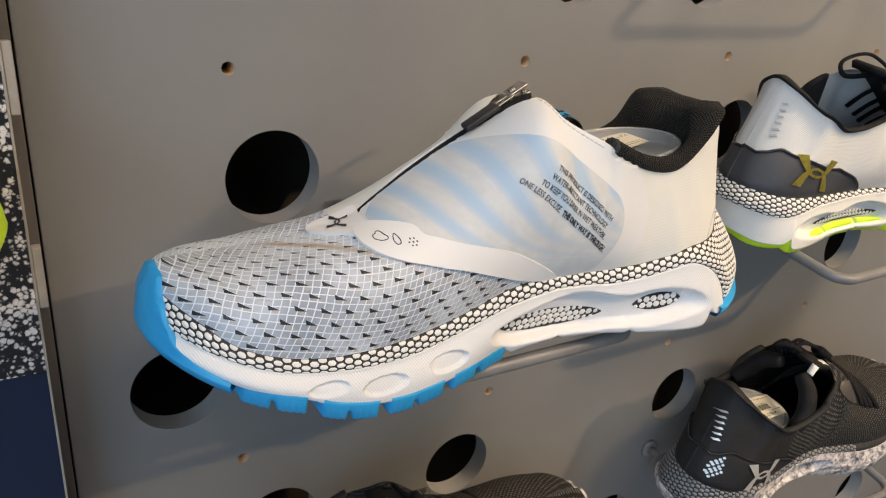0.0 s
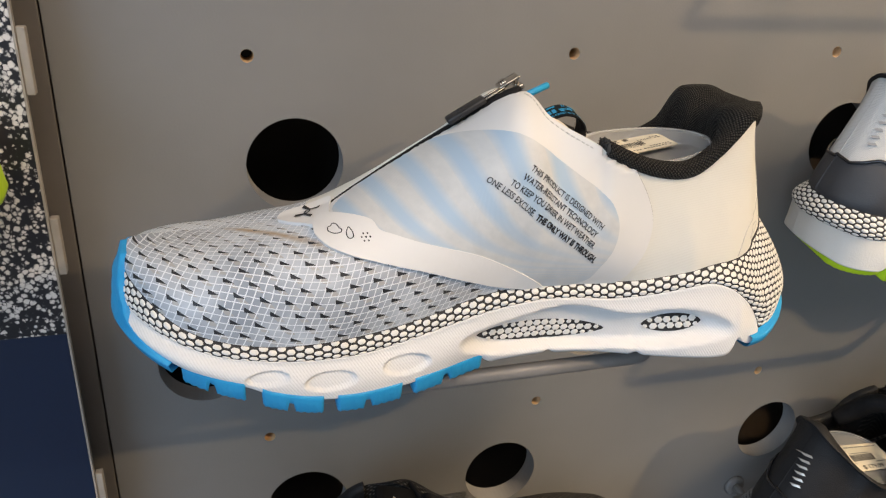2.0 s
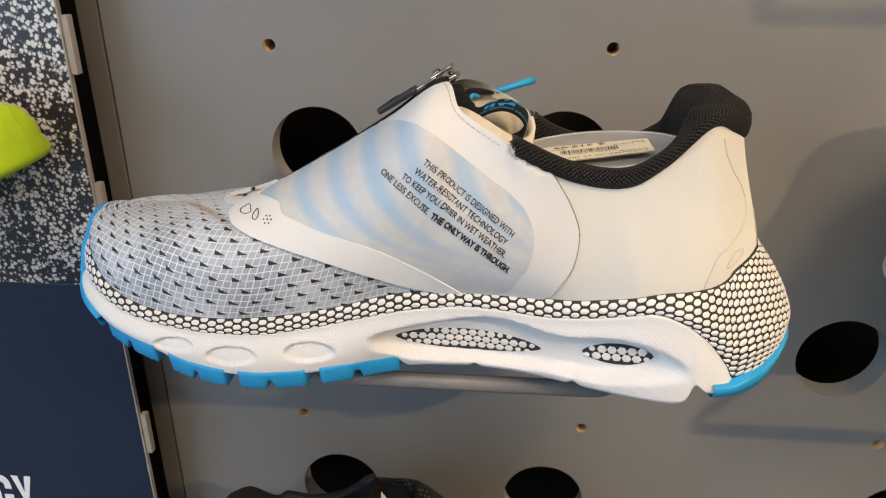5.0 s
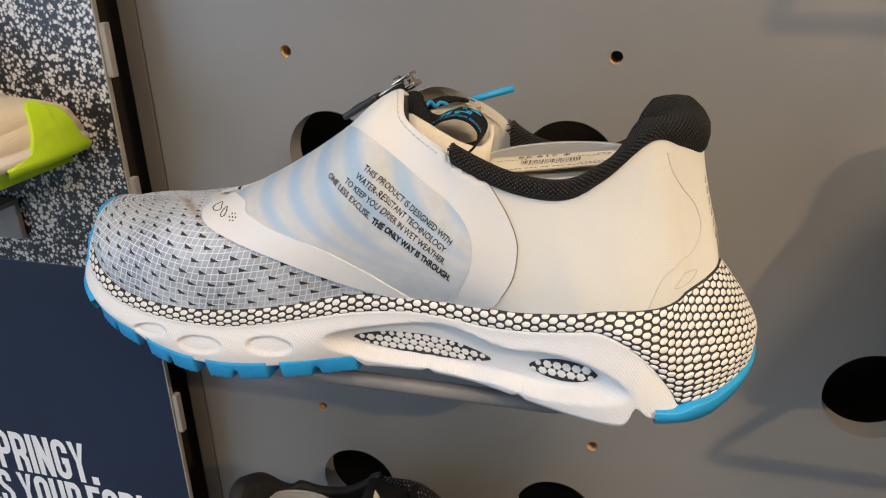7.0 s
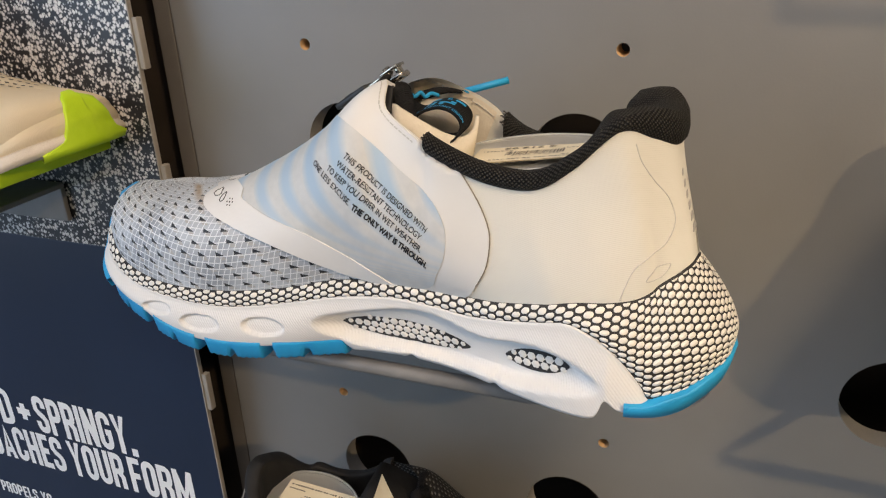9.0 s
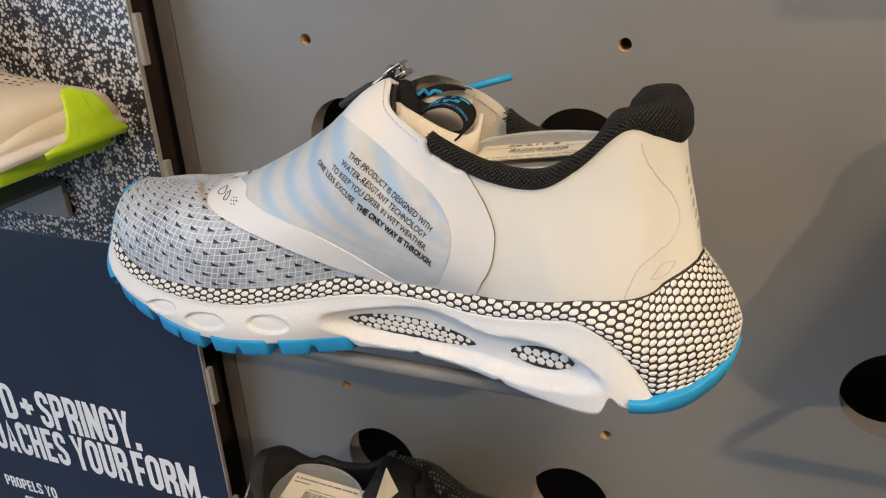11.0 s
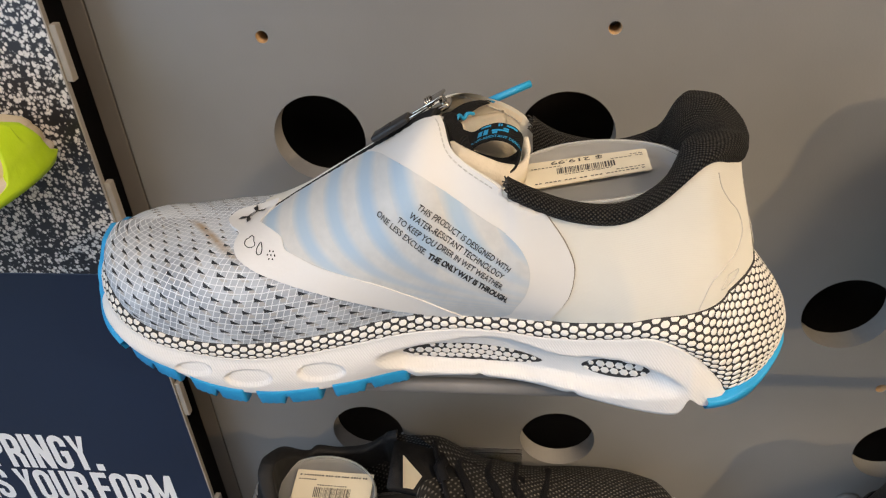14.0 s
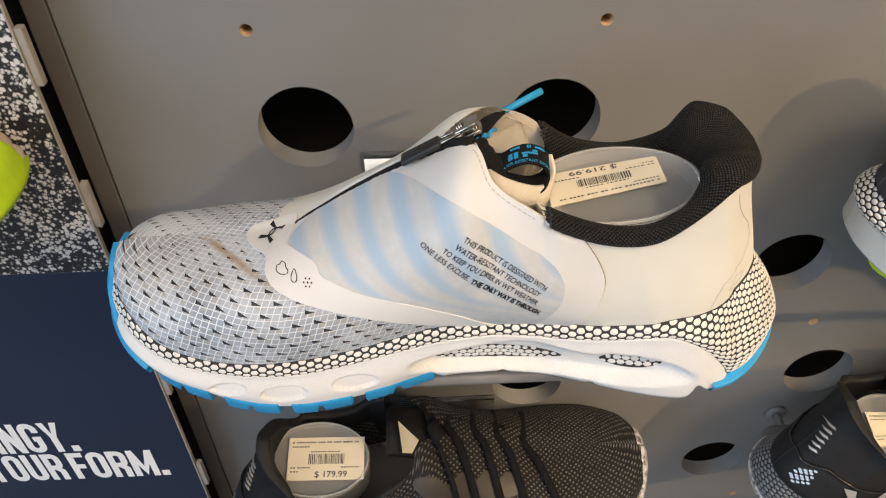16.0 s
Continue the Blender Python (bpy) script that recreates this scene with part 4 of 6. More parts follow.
part("cloud_sign", sign_line([(0.0252, 1.2538), (0.0254, 1.2555), (0.0266, 1.2560), (0.0276, 1.2571), (0.0292, 1.2567), (0.0298, 1.2553), (0.0308, 1.2542), (0.0302, 1.2530), (0.0276, 1.2527)]), BLACK_INK, strip)
part("drop_sign", sign_line([(0.0339, 1.2551), (0.0325, 1.2527), (0.0327, 1.2507), (0.0339, 1.2502), (0.0350, 1.2509), (0.0351, 1.2527)]), BLACK_INK, strip)
bm = bmesh.new()
for k in range(7):
    cx, cz = (0.0402, 1.2504) if k == 6 else (0.0402 + 0.0018 * math.cos(k * math.pi / 3), 1.2504 + 0.0018 * math.sin(k * math.pi / 3))
    bm.faces.new([bm.verts.new(lay(SKIN, SIDE_ON, cx + 0.00042 * math.cos(w), cz + 0.00042 * math.sin(w), 0.00195)[0]) for w in [2 * math.pi * s / 8 for s in range(8)]])
part("snow_sign", bm, BLACK_INK, strip)
# the emblem: two interlocked arcs as plain shapes


def emblem(tree, ca, cb, size, turn, lift, way=SIDE_ON):
    """Two crossed bows with broad ends, laid on a surface."""
    bm = bmesh.new()
    outer = spline([(0.0, -0.22), (0.40, -0.12), (0.72, 0.18), (1.0, 0.64)], 4)
    inner = spline([(0.0, -0.10), (0.28, -0.03), (0.46, 0.26), (0.58, 0.66)], 4)
    for flip in (1, -1):
        rows = []
        for line in (outer, inner):
            whole = [(-t, h) for t, h in line[::-1]] + [(t, h) for t, h in line[1:]]
            row = []
            for t, h in whole:
                a, b = t * size, flip * h * size
                row.append(lay(tree, way, ca + a * math.cos(turn) - b * math.sin(turn), cb + a * math.sin(turn) + b * math.cos(turn), lift + (0.0001 if flip > 0 else 0.0))[0])
            rows.append(row)
        sheet(bm, rows)
    bmesh.ops.recalc_face_normals(bm, faces=bm.faces)
    return bm


part("badge_print", emblem(SKIN, *from_above((0.0195, -0.1095, 1.4462)), 0.0064, 1.05, 0.0018, DOWN_ON), BLACK_INK, badge)

# running stitches along the flap's rear edge
bm = bmesh.new()
edge = [tuple(p) for p in spline(offset_rim(0.0024)[1:], 3)]
for k in range(0, len(edge) - 2, 3):
    tube(bm, [lay(SKIN, SIDE_ON, *edge[k + j], 0.0011)[0] for j in (0, 1, 2)], 0.00028, 5)
part("stitching", bm, STITCH, flap)

# zip: tape, teeth, slider and pull along the instep
ridge = [Vector((r[2], r[3], r[4])) for r in LOOP[:NEAR] if 0.029 < r[2] < 0.117][::-1]
lifted = [p + Vector((0, -0.0006, 0.0008)) for p in ridge]
zipper = part("zip_tape", tube(bmesh.new(), lifted, 0.0027, 8, flat=0.55, taper=lambda t: 0.45 + 0.75 * t), WEBBING, hero)
for off, name in ((-0.0040, "zip_lip"), (0.0038, "zip_lip")):
    lips = [p + Vector((0, off, 0.0002)) for p in ridge[7:-2]]
    part(name, tube(bmesh.new(), lips, 0.0016, 8, flat=0.7, taper=lambda t: min(1.0, 0.15 + 4 * t)), FLAP, zipper)

PULL_A, PULL_B = Vector((0.0893, -0.1090, 1.4878)), Vector((0.1203, -0.1112, 1.5068))
AXIS = (PULL_B - PULL_A).normalized()
ACROSS = AXIS.cross(Vector((0, 0, 1))).normalized()
UPWARD = ACROSS.cross(AXIS)


def along_pull(length, wide, thick, start, lift=0.0, bevel=0.0004, aside=0.0):
    bm = boxed((start, -wide / 2 + aside, lift), (start + length, wide / 2 + aside, lift + thick), bevel)
    m = Matrix.Identity(4)
    for n, v in enumerate((AXIS, ACROSS, UPWARD)):
        for r in range(3):
            m[r][n] = v[r]
    m.translation = PULL_A
    bm.transform(m)
    if m.determinant() < 0:
        bmesh.ops.reverse_faces(bm, faces=bm.faces)
    return bm


slider = part("zip_slider", along_pull(0.0125, 0.0084, 0.0028, 0.0240, -0.0020, 0.0009), CHROME, hero, "bright metal zip slider")
part("slider_top", along_pull(0.0108, 0.0082, 0.0015, 0.0256, 0.0034, 0.0006), CHROME, slider)
part("slider_bridge", along_pull(0.0024, 0.0040, 0.0042, 0.0330, 0.0004, 0.0005), CHROME, slider)
part("pull_bar", along_pull(0.0125, 0.0012, 0.0012, 0.0155, 0.0026, 0.0004, 0.0036), CHROME, slider)
part("pull_bar", along_pull(0.0125, 0.0012, 0.0012, 0.0155, 0.0026, 0.0004, -0.0002), CHROME, slider)
part("pull_bar", along_pull(0.0014, 0.0050, 0.0012, 0.0272, 0.0016, 0.0004), CHROME, slider)
ring_at = PULL_A + AXIS * 0.0285 + UPWARD * 0.0042
for k in range(3):
    loop = [ring_at + AXIS * (0.0011 * (k - 1)) + ACROSS * 0.0021 * math.cos(w) + UPWARD * 0.0019 * math.sin(w) for w in [2 * math.pi * s / 14 for s in range(14)]]
    part("spring_ring", tube(bmesh.new(), loop, 0.00045, 6, closed=True), CHROME, slider)
part("pull_tab", along_pull(0.0205, 0.0078, 0.0030, -0.0030, 0.0020, 0.0010, 0.0022), BLACK_RUBBER, hero, "black rubber zip pull")
part("tab_grip", along_pull(0.0050, 0.0040, 0.0006, 0.0030, 0.0048, 0.0002, 0.0022), BLACK_RUBBER, hero)

# gusset folds, strap loop, lace and its tip in the mouth of the shoe


def ribbon(points, across, wide, thick):
    """A band of cloth along points, standing in the direction across."""
    across = Vector(across).normalized()
    pts = [Vector(p) for p in spline([tuple(p) for p in points], 6)]
    rows = []
    for k, p in enumerate(pts):
        d = (pts[min(k + 1, len(pts) - 1)] - pts[max(k - 1, 0)]).normalized()
        n = d.cross(across).normalized()
        rows.append([p + across * a * wide / 2 + n * b * thick / 2 for a, b in ((-1, -1), (1, -1), (1, 1), (-1, 1))])
    bm = bmesh.new()
    g = sheet(bm, rows, wrap=True)
    bm.faces.new(g[0]), bm.faces.new(g[-1])
    bmesh.ops.recalc_face_normals(bm, faces=bm.faces)
    return bm


part("gusset", ribbon([(0.1215, -0.1300, 1.4900), (0.1262, -0.1345, 1.4895), (0.1312, -0.1345, 1.4870), (0.1370, -0.1315, 1.4825), (0.1435, -0.1270, 1.4775), (0.1500, -0.1215, 1.4745), (0.1535, -0.1150, 1.4770), (0.1525, -0.1080, 1.4810)], (0.15, 0.10, 0.98), 0.0130, 0.0018), CREAM_FELT, hero, "cream felt gusset folded inside the mouth")
# the far flap's felt lining and its stitches
far_ks = [len(LOOP) - k for k in range(71, 92)]
bm = bmesh.new()
sheet(bm, [[upper_at(k, 0.55 + 0.435 * s / 8) - outward(k) * 0.0014 - Vector((0, 0, 0.0006)) for s in range(9)] for k in far_ks])
bmesh.ops.recalc_face_normals(bm, faces=bm.faces)
lining = part("flap_lining", bm, CREAM_FELT, hero, "cream felt lining of the far flap")
bm = bmesh.new()
line = [upper_at(k, 0.925) - outward(k) * 0.0019 - Vector((0, 0, 0.0003)) for k in far_ks]
for a, b in zip(line[:-1], line[1:]):
    tube(bm, [a.lerp(b, 0.15), a.lerp(b, 0.8)], 0.00028, 5)
part("stitching", bm, STITCH, lining)
# the loose inner panel between the flaps
bm = bmesh.new()
rows = []
for k in range(9):
    f = k / 8
    rows.append([Vector((0.1225, -0.0985, 1.4915)).lerp(Vector((0.1423, -0.0817, 1.4891)), u / 8) * (1 - f) + Vector((0.1265, -0.1130, 1.4810)).lerp(Vector((0.1490, -0.1040, 1.4730)), u / 8) * f + Vector((0, -0.002, 0.0035)) * math.sin(math.pi * f) * (0.4 + 0.6 * u / 8) for u in range(9)])
sheet(bm, rows)
bmesh.ops.solidify(bm, geom=bm.faces[:], thickness=0.0013)
bmesh.ops.recalc_face_normals(bm, faces=bm.faces)
part("inner_panel", bm, CREAM_FELT, hero, "cream felt inner panel")
part("tongue", ribbon([(0.098, -0.110, 1.466), (0.115, -0.110, 1.478), (0.128, -0.110, 1.479), (0.142, -0.108, 1.472)], (0.0, 1.0, 0.15), 0.034, 0.003), CREAM_FELT, hero, "cream felt tongue")
STRAP = [(0.1215, -0.1185, 1.4945), (0.1290, -0.1175, 1.4905), (0.1350, -0.1165, 1.4930), (0.1415, -0.1160, 1.4942), (0.1478, -0.1160, 1.4920), (0.1512, -0.1165, 1.4872), (0.1490, -0.1190, 1.4815), (0.1430, -0.1200, 1.4790), (0.1350, -0.1190, 1.4800), (0.1290, -0.1180, 1.4820)]
STRAP_SIDE = Vector((0.08, 0.985, 0.14)).normalized()
strap = part("strap_loop", ribbon(STRAP, STRAP_SIDE, 0.0125, 0.0010), WEBBING, hero, "black webbing strap loop with blue print")


def on_strap(along, across):
    """A place on the strap's upper face: metres along it, and from its middle line."""
    pts = [Vector(p) for p in spline(STRAP, 12)]
    k = 0
    while k < len(pts) - 2 and along > (pts[k + 1] - pts[k]).length:
        along -= (pts[k + 1] - pts[k]).length
        k += 1
    d = (pts[k + 1] - pts[k]).normalized()
    up = d.cross(STRAP_SIDE).normalized()
    return pts[k] + d * along + STRAP_SIDE * across + up * 0.00075


bm, wide = lettering("WATER-RESISTANT DESIGN", 0.01)
for v in bm.verts:
    v.co = on_strap(0.0080 + v.co.x / wide * 0.0260, -0.0054 + v.co.y * 0.0018)
part("strap_words", bm, BLUE, strap, "blue printed words: water-resistant design", smooth=False)
bm = bmesh.new()
for s0, s1, a0, a1 in ((0.0130, 0.0150, -0.0022, 0.0018), (0.0156, 0.0176, -0.0022, 0.0018), (0.0196, 0.0216, -0.0024, -0.0006), (0.0192, 0.0262, -0.0004, 0.0008), (0.0238, 0.0262, 0.0010, 0.0024), (0.0140, 0.0184, 0.0036, 0.0050), (0.0215, 0.0222, 0.0030, 0.0052), (0.0226, 0.0232, 0.0034, 0.0052), (0.0250, 0.0300, 0.0036, 0.0050)):
    steps = 5
    sheet(bm, [[on_strap(s0 + (s1 - s0) * k / steps, a) for a in (a0, a1)] for k in range(steps + 1)])
bmesh.ops.recalc_face_normals(bm, faces=bm.faces)
part("strap_print", bm, BLUE, strap, "blue printed marks", smooth=False)
part("shoelace", tube(bmesh.new(), [tuple(p) for p in spline([(0.1120, -0.1080, 1.4915), (0.1170, -0.1000, 1.4915), (0.1222, -0.0925, 1.4925), (0.1282, -0.0850, 1.4932), (0.1352, -0.0742, 1.4903)], 6)], 0.0037, 12, flat=0.5, taper=lambda t: 1.05 - 0.55 * ease((t - 0.6) / 0.4)), WEBBING, hero, "flat black shoelace end")
for dy, dz, r in ((0.0, 0.0, 0.0050), (0.0035, -0.0035, 0.0044)):
    part("lace_roll", tube(bmesh.new(), [tuple(p) for p in spline([(0.1185, -0.1140 + dy, 1.4985 + dz), (0.1212, -0.1185 + dy, 1.4965 + dz), (0.1245, -0.1230 + dy, 1.4925 + dz), (0.1268, -0.1265 + dy, 1.4865 + dz), (0.1270, -0.1275 + dy, 1.4790 + dz)], 7)], r, 14, taper=lambda t: 1 + 0.07 * math.sin(t * 30)), WEBBING, hero, "rolled black knit at the zip's end")
part("zip_end", tube(bmesh.new(), [tuple(p) for p in spline([(0.1120, -0.1140, 1.5015), (0.1160, -0.1195, 1.5020), (0.1188, -0.1270, 1.4985), (0.1210, -0.1345, 1.4930)], 5)], 0.0022, 8, flat=0.6), BLACK_RUBBER, hero)
part("blue_thread", tube(bmesh.new(), [tuple(p) for p in spline([(0.1195, -0.1060, 1.4965), (0.1215, -0.1045, 1.4940), (0.1232, -0.1015, 1.4955), (0.1250, -0.1000, 1.4930), (0.1265, -0.0970, 1.4942), (0.1290, -0.0935, 1.4925)], 4)], 0.0009, 6), BLUE, hero)
part("lace_tip", tube(bmesh.new(), [(0.1346, -0.0749, 1.4904), (0.1450, -0.0692, 1.4927), (0.1547, -0.0641, 1.4948)], 0.0018, 12), BLUE, hero, "blue plastic lace tip")

# the cut ends of the collar, frayed
for k, side in ((65, -1), (len(LOOP) - 64, 1)):
    rnd = random.Random(k)
    at_end = Vector(LOOP[k][2:5]) + Vector((0.0005, -side * 0.003, 0.0015))
    bm = bmesh.new()
    for n in range(34):
        a = at_end + Vector((rnd.uniform(-0.0012, 0.0012), rnd.uniform(-0.0042, 0.0042), rnd.uniform(-0.0025, 0.0038)))
        d = Vector((rnd.uniform(-1.3, 0.2), rnd.uniform(-0.8, 0.8), rnd.uniform(-0.5, 0.9))).normalized() * rnd.uniform(0.0012, 0.0026)
        tube(bm, [a, a + d * 0.6 + Vector((0, 0, 0.0003)), a + d], 0.00035, 4)
    tagged(part("frayed_end", bm, PAD, hero_made["collar"], "frayed black threads at the collar's cut end"), kind="stuff")

# clear-milky heel insert with its price label
insert = thing("shoe_insert", (0.18, -0.115, 1.44), "milky plastic heel insert inside the white running shoe", "shoe insert")


def dish(cx, cy, z, a, b, deep, lip=0.0016, tilt=0.0):
    """A shallow oval lid with a raised rim and a wall below."""
    bm = bmesh.new()
    rows = []
    for k, (sc, dz) in enumerate(((0.02, 0.0), (0.5, 0.0), (0.86, 0.0), (0.90, 0.0006), (0.93, lip), (0.98, lip), (1.0, lip * 0.5), (0.99, -0.003), (0.95, -deep))):
        rows.append([(cx + a * sc * math.cos(w) * (1.06 if math.cos(w) > 0 else 0.96), cy + b * sc * math.sin(w), z + dz + tilt * a * sc * math.cos(w)) for w in [2 * math.pi * s / 48 for s in range(48)]])
    sheet(bm, rows, wrap=True)
    bmesh.ops.recalc_face_normals(bm, faces=bm.faces)
    return bm


def rim_ring(cx, cy, z, a, b, lip, tilt):
    """The rolled bead round the edge of a lid."""
    line = []
    for w in [2 * math.pi * s / 48 for s in range(48)]:
        ca = a * 0.965 * math.cos(w)
        line.append((cx + ca * (1.06 if ca > 0 else 0.96), cy + b * 0.965 * math.sin(w), z + lip + 0.0002 + tilt * ca))
    return tube(bmesh.new(), line, 0.0011, 8, closed=True)


part("rim", rim_ring(0.182, -0.1150, 1.4690, 0.040, 0.0290, 0.0052, 0.09), MILKY, insert)
part("lid", dish(0.182, -0.1150, 1.4690, 0.040, 0.0290, 0.028, lip=0.0052, tilt=0.09), MILKY, insert)


def price_label(name, corners, price, lines, place_label):
    """A paper label across four corners (lower left, lower right, upper right, upper left as it reads)."""
    bl, br, tr, tl = [Vector(c) for c in corners]
    n = (br - bl).cross(tl - bl).normalized()
    mid = (bl + br + tr + tl) / 4
    tag = thing(name, mid, place_label, "price label")

    def at(u, v, lift=0.0):
        return bl * (1 - u) * (1 - v) + br * u * (1 - v) + tr * u * v + tl * (1 - u) * v + n * lift
    bm = bmesh.new()
    rows = [[at(u / 8, v / 4, 0.0005) for u in range(9)] for v in range(5)]
    sheet(bm, rows)
    low = [at(u, v, 0.0) for u, v in ((0, 0), (1, 0), (1, 1), (0, 1))]
    bm.faces.new([bm.verts.new(p) for p in low])
    bmesh.ops.recalc_face_normals(bm, faces=bm.faces)
    sheet_ob = part("paper", bm, PAPER, tag)

    def bar(bm, u0, u1, v0, v1):
        bm.faces.new([bm.verts.new(at(u, v, 0.0007)) for u, v in ((u0, v0), (u1, v0), (u1, v1), (u0, v1))])
    bm = bmesh.new()
    rnd = random.Random(5)
    u = 0.27
    while u < 0.74:
        w = rnd.choice((0.005, 0.008, 0.013))
        bar(bm, u, u + w, 0.36, 0.60)
        u += w + rnd.choice((0.006, 0.009, 0.012))
    part("barcode", bm, LABEL_INK, sheet_ob, smooth=False)
    bm = bmesh.new()
    for v, a, b, h in lines:
        u = a
        while u < b:
            w = rnd.uniform(0.018, 0.03)
            bar(bm, u, min(b, u + w), v, v + h)
            u += w + (0.010 if rnd.random() < 0.8 else 0.03)
    part("label_print", bm, LABEL_INK, sheet_ob, smooth=False)
    bm, wide = lettering(price, 0.01)
    for vert in bm.verts:
        vert.co = at(0.36 + vert.co.x / wide * 0.42, 0.06 + vert.co.y * 0.14, 0.0007)
    part("price", bm, LABEL_INK, sheet_ob, "printed price", smooth=False)
    return tag


LINES = ((0.86, 0.05, 0.93, 0.038), (0.76, 0.05, 0.30, 0.03), (0.64, 0.30, 0.70, 0.025), (0.27, 0.04, 0.30, 0.028), (0.27, 0.70, 0.94, 0.028), (0.18, 0.04, 0.16, 0.028))
price_label("price_label", ((0.2080, -0.0940, 1.4742), (0.1522, -0.1000, 1.4690), (0.1533, -0.1239, 1.4690), (0.2085, -0.1145, 1.4743)), "$ 219.99", LINES, "cream paper price label stuck on a milky insert")

# heel details: seam of the counter, oval and stripes
HEEL_ON = Vector((-0.80, 0.56, -0.20)).normalized()
right_h, up_h = flat_axes(HEEL_ON)
two = lambda p: (Vector(p).dot(right_h), Vector(p).dot(up_h))  # noqa: E731
COUNTER = [(0.2301, -0.1444, 1.4890), (0.2315, -0.1427, 1.4817), (0.2368, -0.1400, 1.4742), (0.2432, -0.1360, 1.4659), (0.2466, -0.1358, 1.4568), (0.2449, -0.1408, 1.4491), (0.2395, -0.1466, 1.4449), (0.2339, -0.1509, 1.4401), (0.2304, -0.1531, 1.4322), (0.2282, -0.1546, 1.4250)]
part("counter_seam", drape_line(SKIN, [two(p) for p in COUNTER], 0.00022, 0.0001, HEEL_ON), STITCH, hero)
part("counter_oval", drape_line(SKIN, [two(p) for p in ((0.2388, -0.1492, 1.4345), (0.2400, -0.147, 1.4375), (0.2428, -0.1449, 1.4399), (0.2471, -0.1415, 1.4402), (0.2465, -0.143, 1.4375), (0.2436, -0.1455, 1.4350))], 0.00022, 0.0001, HEEL_ON, closed=True), STITCH, hero)
for k in range(6):
    p = Vector((0.2462, -0.1240, 1.4730)).lerp(Vector((0.2525, -0.1245, 1.4505)), k / 5)
    a, b = two(p)
    wide, tall = 0.0009 + 0.0002 * k, 0.0014 + 0.0001 * k
    part("heel_stripe", drape(SKIN, [(a - wide, b - tall), (a + wide * 0.4, b - tall * 0.6), (a + wide, b + tall), (a - wide * 0.4, b + tall * 0.7)], 0.0003, HEEL_ON, 0.002, 0.0001), GREY_INK, hero)

# ---- wire shelves ----
def wire_shelf(x0, x1, z, deep, label, rise=0.0, r=0.0040):
    """A closed loop of bent rod on two studs in the board; rise: how much higher its back is."""
    root = thing("wire_shelf", ((x0 + x1) / 2, -0.01, z), label, "shelf", "wire shelves")
    c, back = 0.014, -0.018
    pts = []
    for cx, cy, a0 in ((x0 + c, -deep + c, 180), (x1 - c, -deep + c, 270), (x1 - c, back - c, 0), (x0 + c, back - c, 90)):
        for k in range(7):
            w = radians(a0 + 15 * k)
            x, y = cx + c * math.cos(w), cy + c * math.sin(w)
            pts.append((x, y, z + rise * (y + deep) / (deep + back)))
    part("rod", tube(bmesh.new(), pts, r, 12, closed=True), STEEL, root)
    for x in (x0 + 0.02, x1 - 0.02):
        part("stud", tube(bmesh.new(), [(x, back, z + rise), (x, 0.0, z + rise)], 0.0035, 12), STEEL, root)
        bm = bmesh.new()
        bmesh.ops.create_cone(bm, cap_ends=True, segments=24, radius1=0.010, radius2=0.0085, depth=0.003, matrix=Matrix.Translation((x, -0.0015, z + rise)) @ pose(0, 0, 0, 90, 0, 0))
        part("flange", bm, STEEL, root)
    return root


wire_shelf(0.010, 0.200, 1.3640, 0.1385, "grey powder-coated wire shelf under the white shoe")


def label_holder(x, z, card):
    root = thing("label_holder", (x + 0.045, 0, z - 0.02), "clear plastic price holder %s on the board" % ("with a white card" if card else "standing empty"), "label holder", "label holders")
    front = part("sleeve", boxed((x, -0.0060, z - 0.034), (x + 0.092, -0.0046, z), 0.0005), CLEAR, root)
    front.visible_shadow = False
    part("sleeve_back", boxed((x, -0.0018, z - 0.034), (x + 0.092, -0.0004, z), 0.0005), CLEAR, root)
    if card:
        part("card", boxed((x + 0.002, -0.0036, z - 0.032), (x + 0.090, -0.0030, z - 0.004)), INK, root)


label_holder(0.056, 1.417, True)
label_holder(0.056, 1.161, False)

# ---- the other shoes ----
def marbled():
    """Pale foam with dark speckles."""
    m = material("marbled_foam", (0.6, 0.59, 0.58), 0.55)
    v = node(m, "ShaderNodeTexVoronoi", [("Vector", coords(m)), ("Scale", 330.0)])
    n = noise_of(m, 160.0, 5.0, 0.7)
    to(m, "Base Color", ramp(m, n, [(0.38, (0.10, 0.095, 0.10)), (0.46, (0.34, 0.32, 0.33)), (0.56, (0.66, 0.63, 0.60))]))
    to(m, "Normal", bump(m, v.outputs["Distance"], 0.15, 0.0004))
    return m


MARBLE = marbled()
PIERCED = mesh_cloth("black_pierced_knit", (0.014, 0.0135, 0.013), (0.16, 0.155, 0.145), 31.0, 1.0, True, (0.14, 0.32))
MATTE = varied("black_matte_cloth", (0.014, 0.014, 0.015), (0.020, 0.020, 0.021), 90, 0.6, 0.55, 1300)
REFLECTIVE = varied("pale_blue_reflective_print", (0.55, 0.68, 0.80), (0.70, 0.80, 0.90), 200, 0.35)
GOLD = varied("gold_foil", (0.42, 0.33, 0.05), (0.62, 0.50, 0.10), 300, 0.28, 0.2, 700, 0.8)
SILVER = varied("silver_foil", (0.62, 0.60, 0.57), (0.72, 0.70, 0.67), 300, 0.3, 0.1, 700, 0.5)
PALE_MESH = ribbed_cloth("pale_grey_knit", (0.66, 0.66, 0.64), 420.0, (0.0, 0.6, 0.0), 0.4)
CREAM_KNIT = ribbed_cloth("cream_ribbed_knit", (0.82, 0.68, 0.47), 620.0, (0.0, 0.0, 0.3), 0.2)
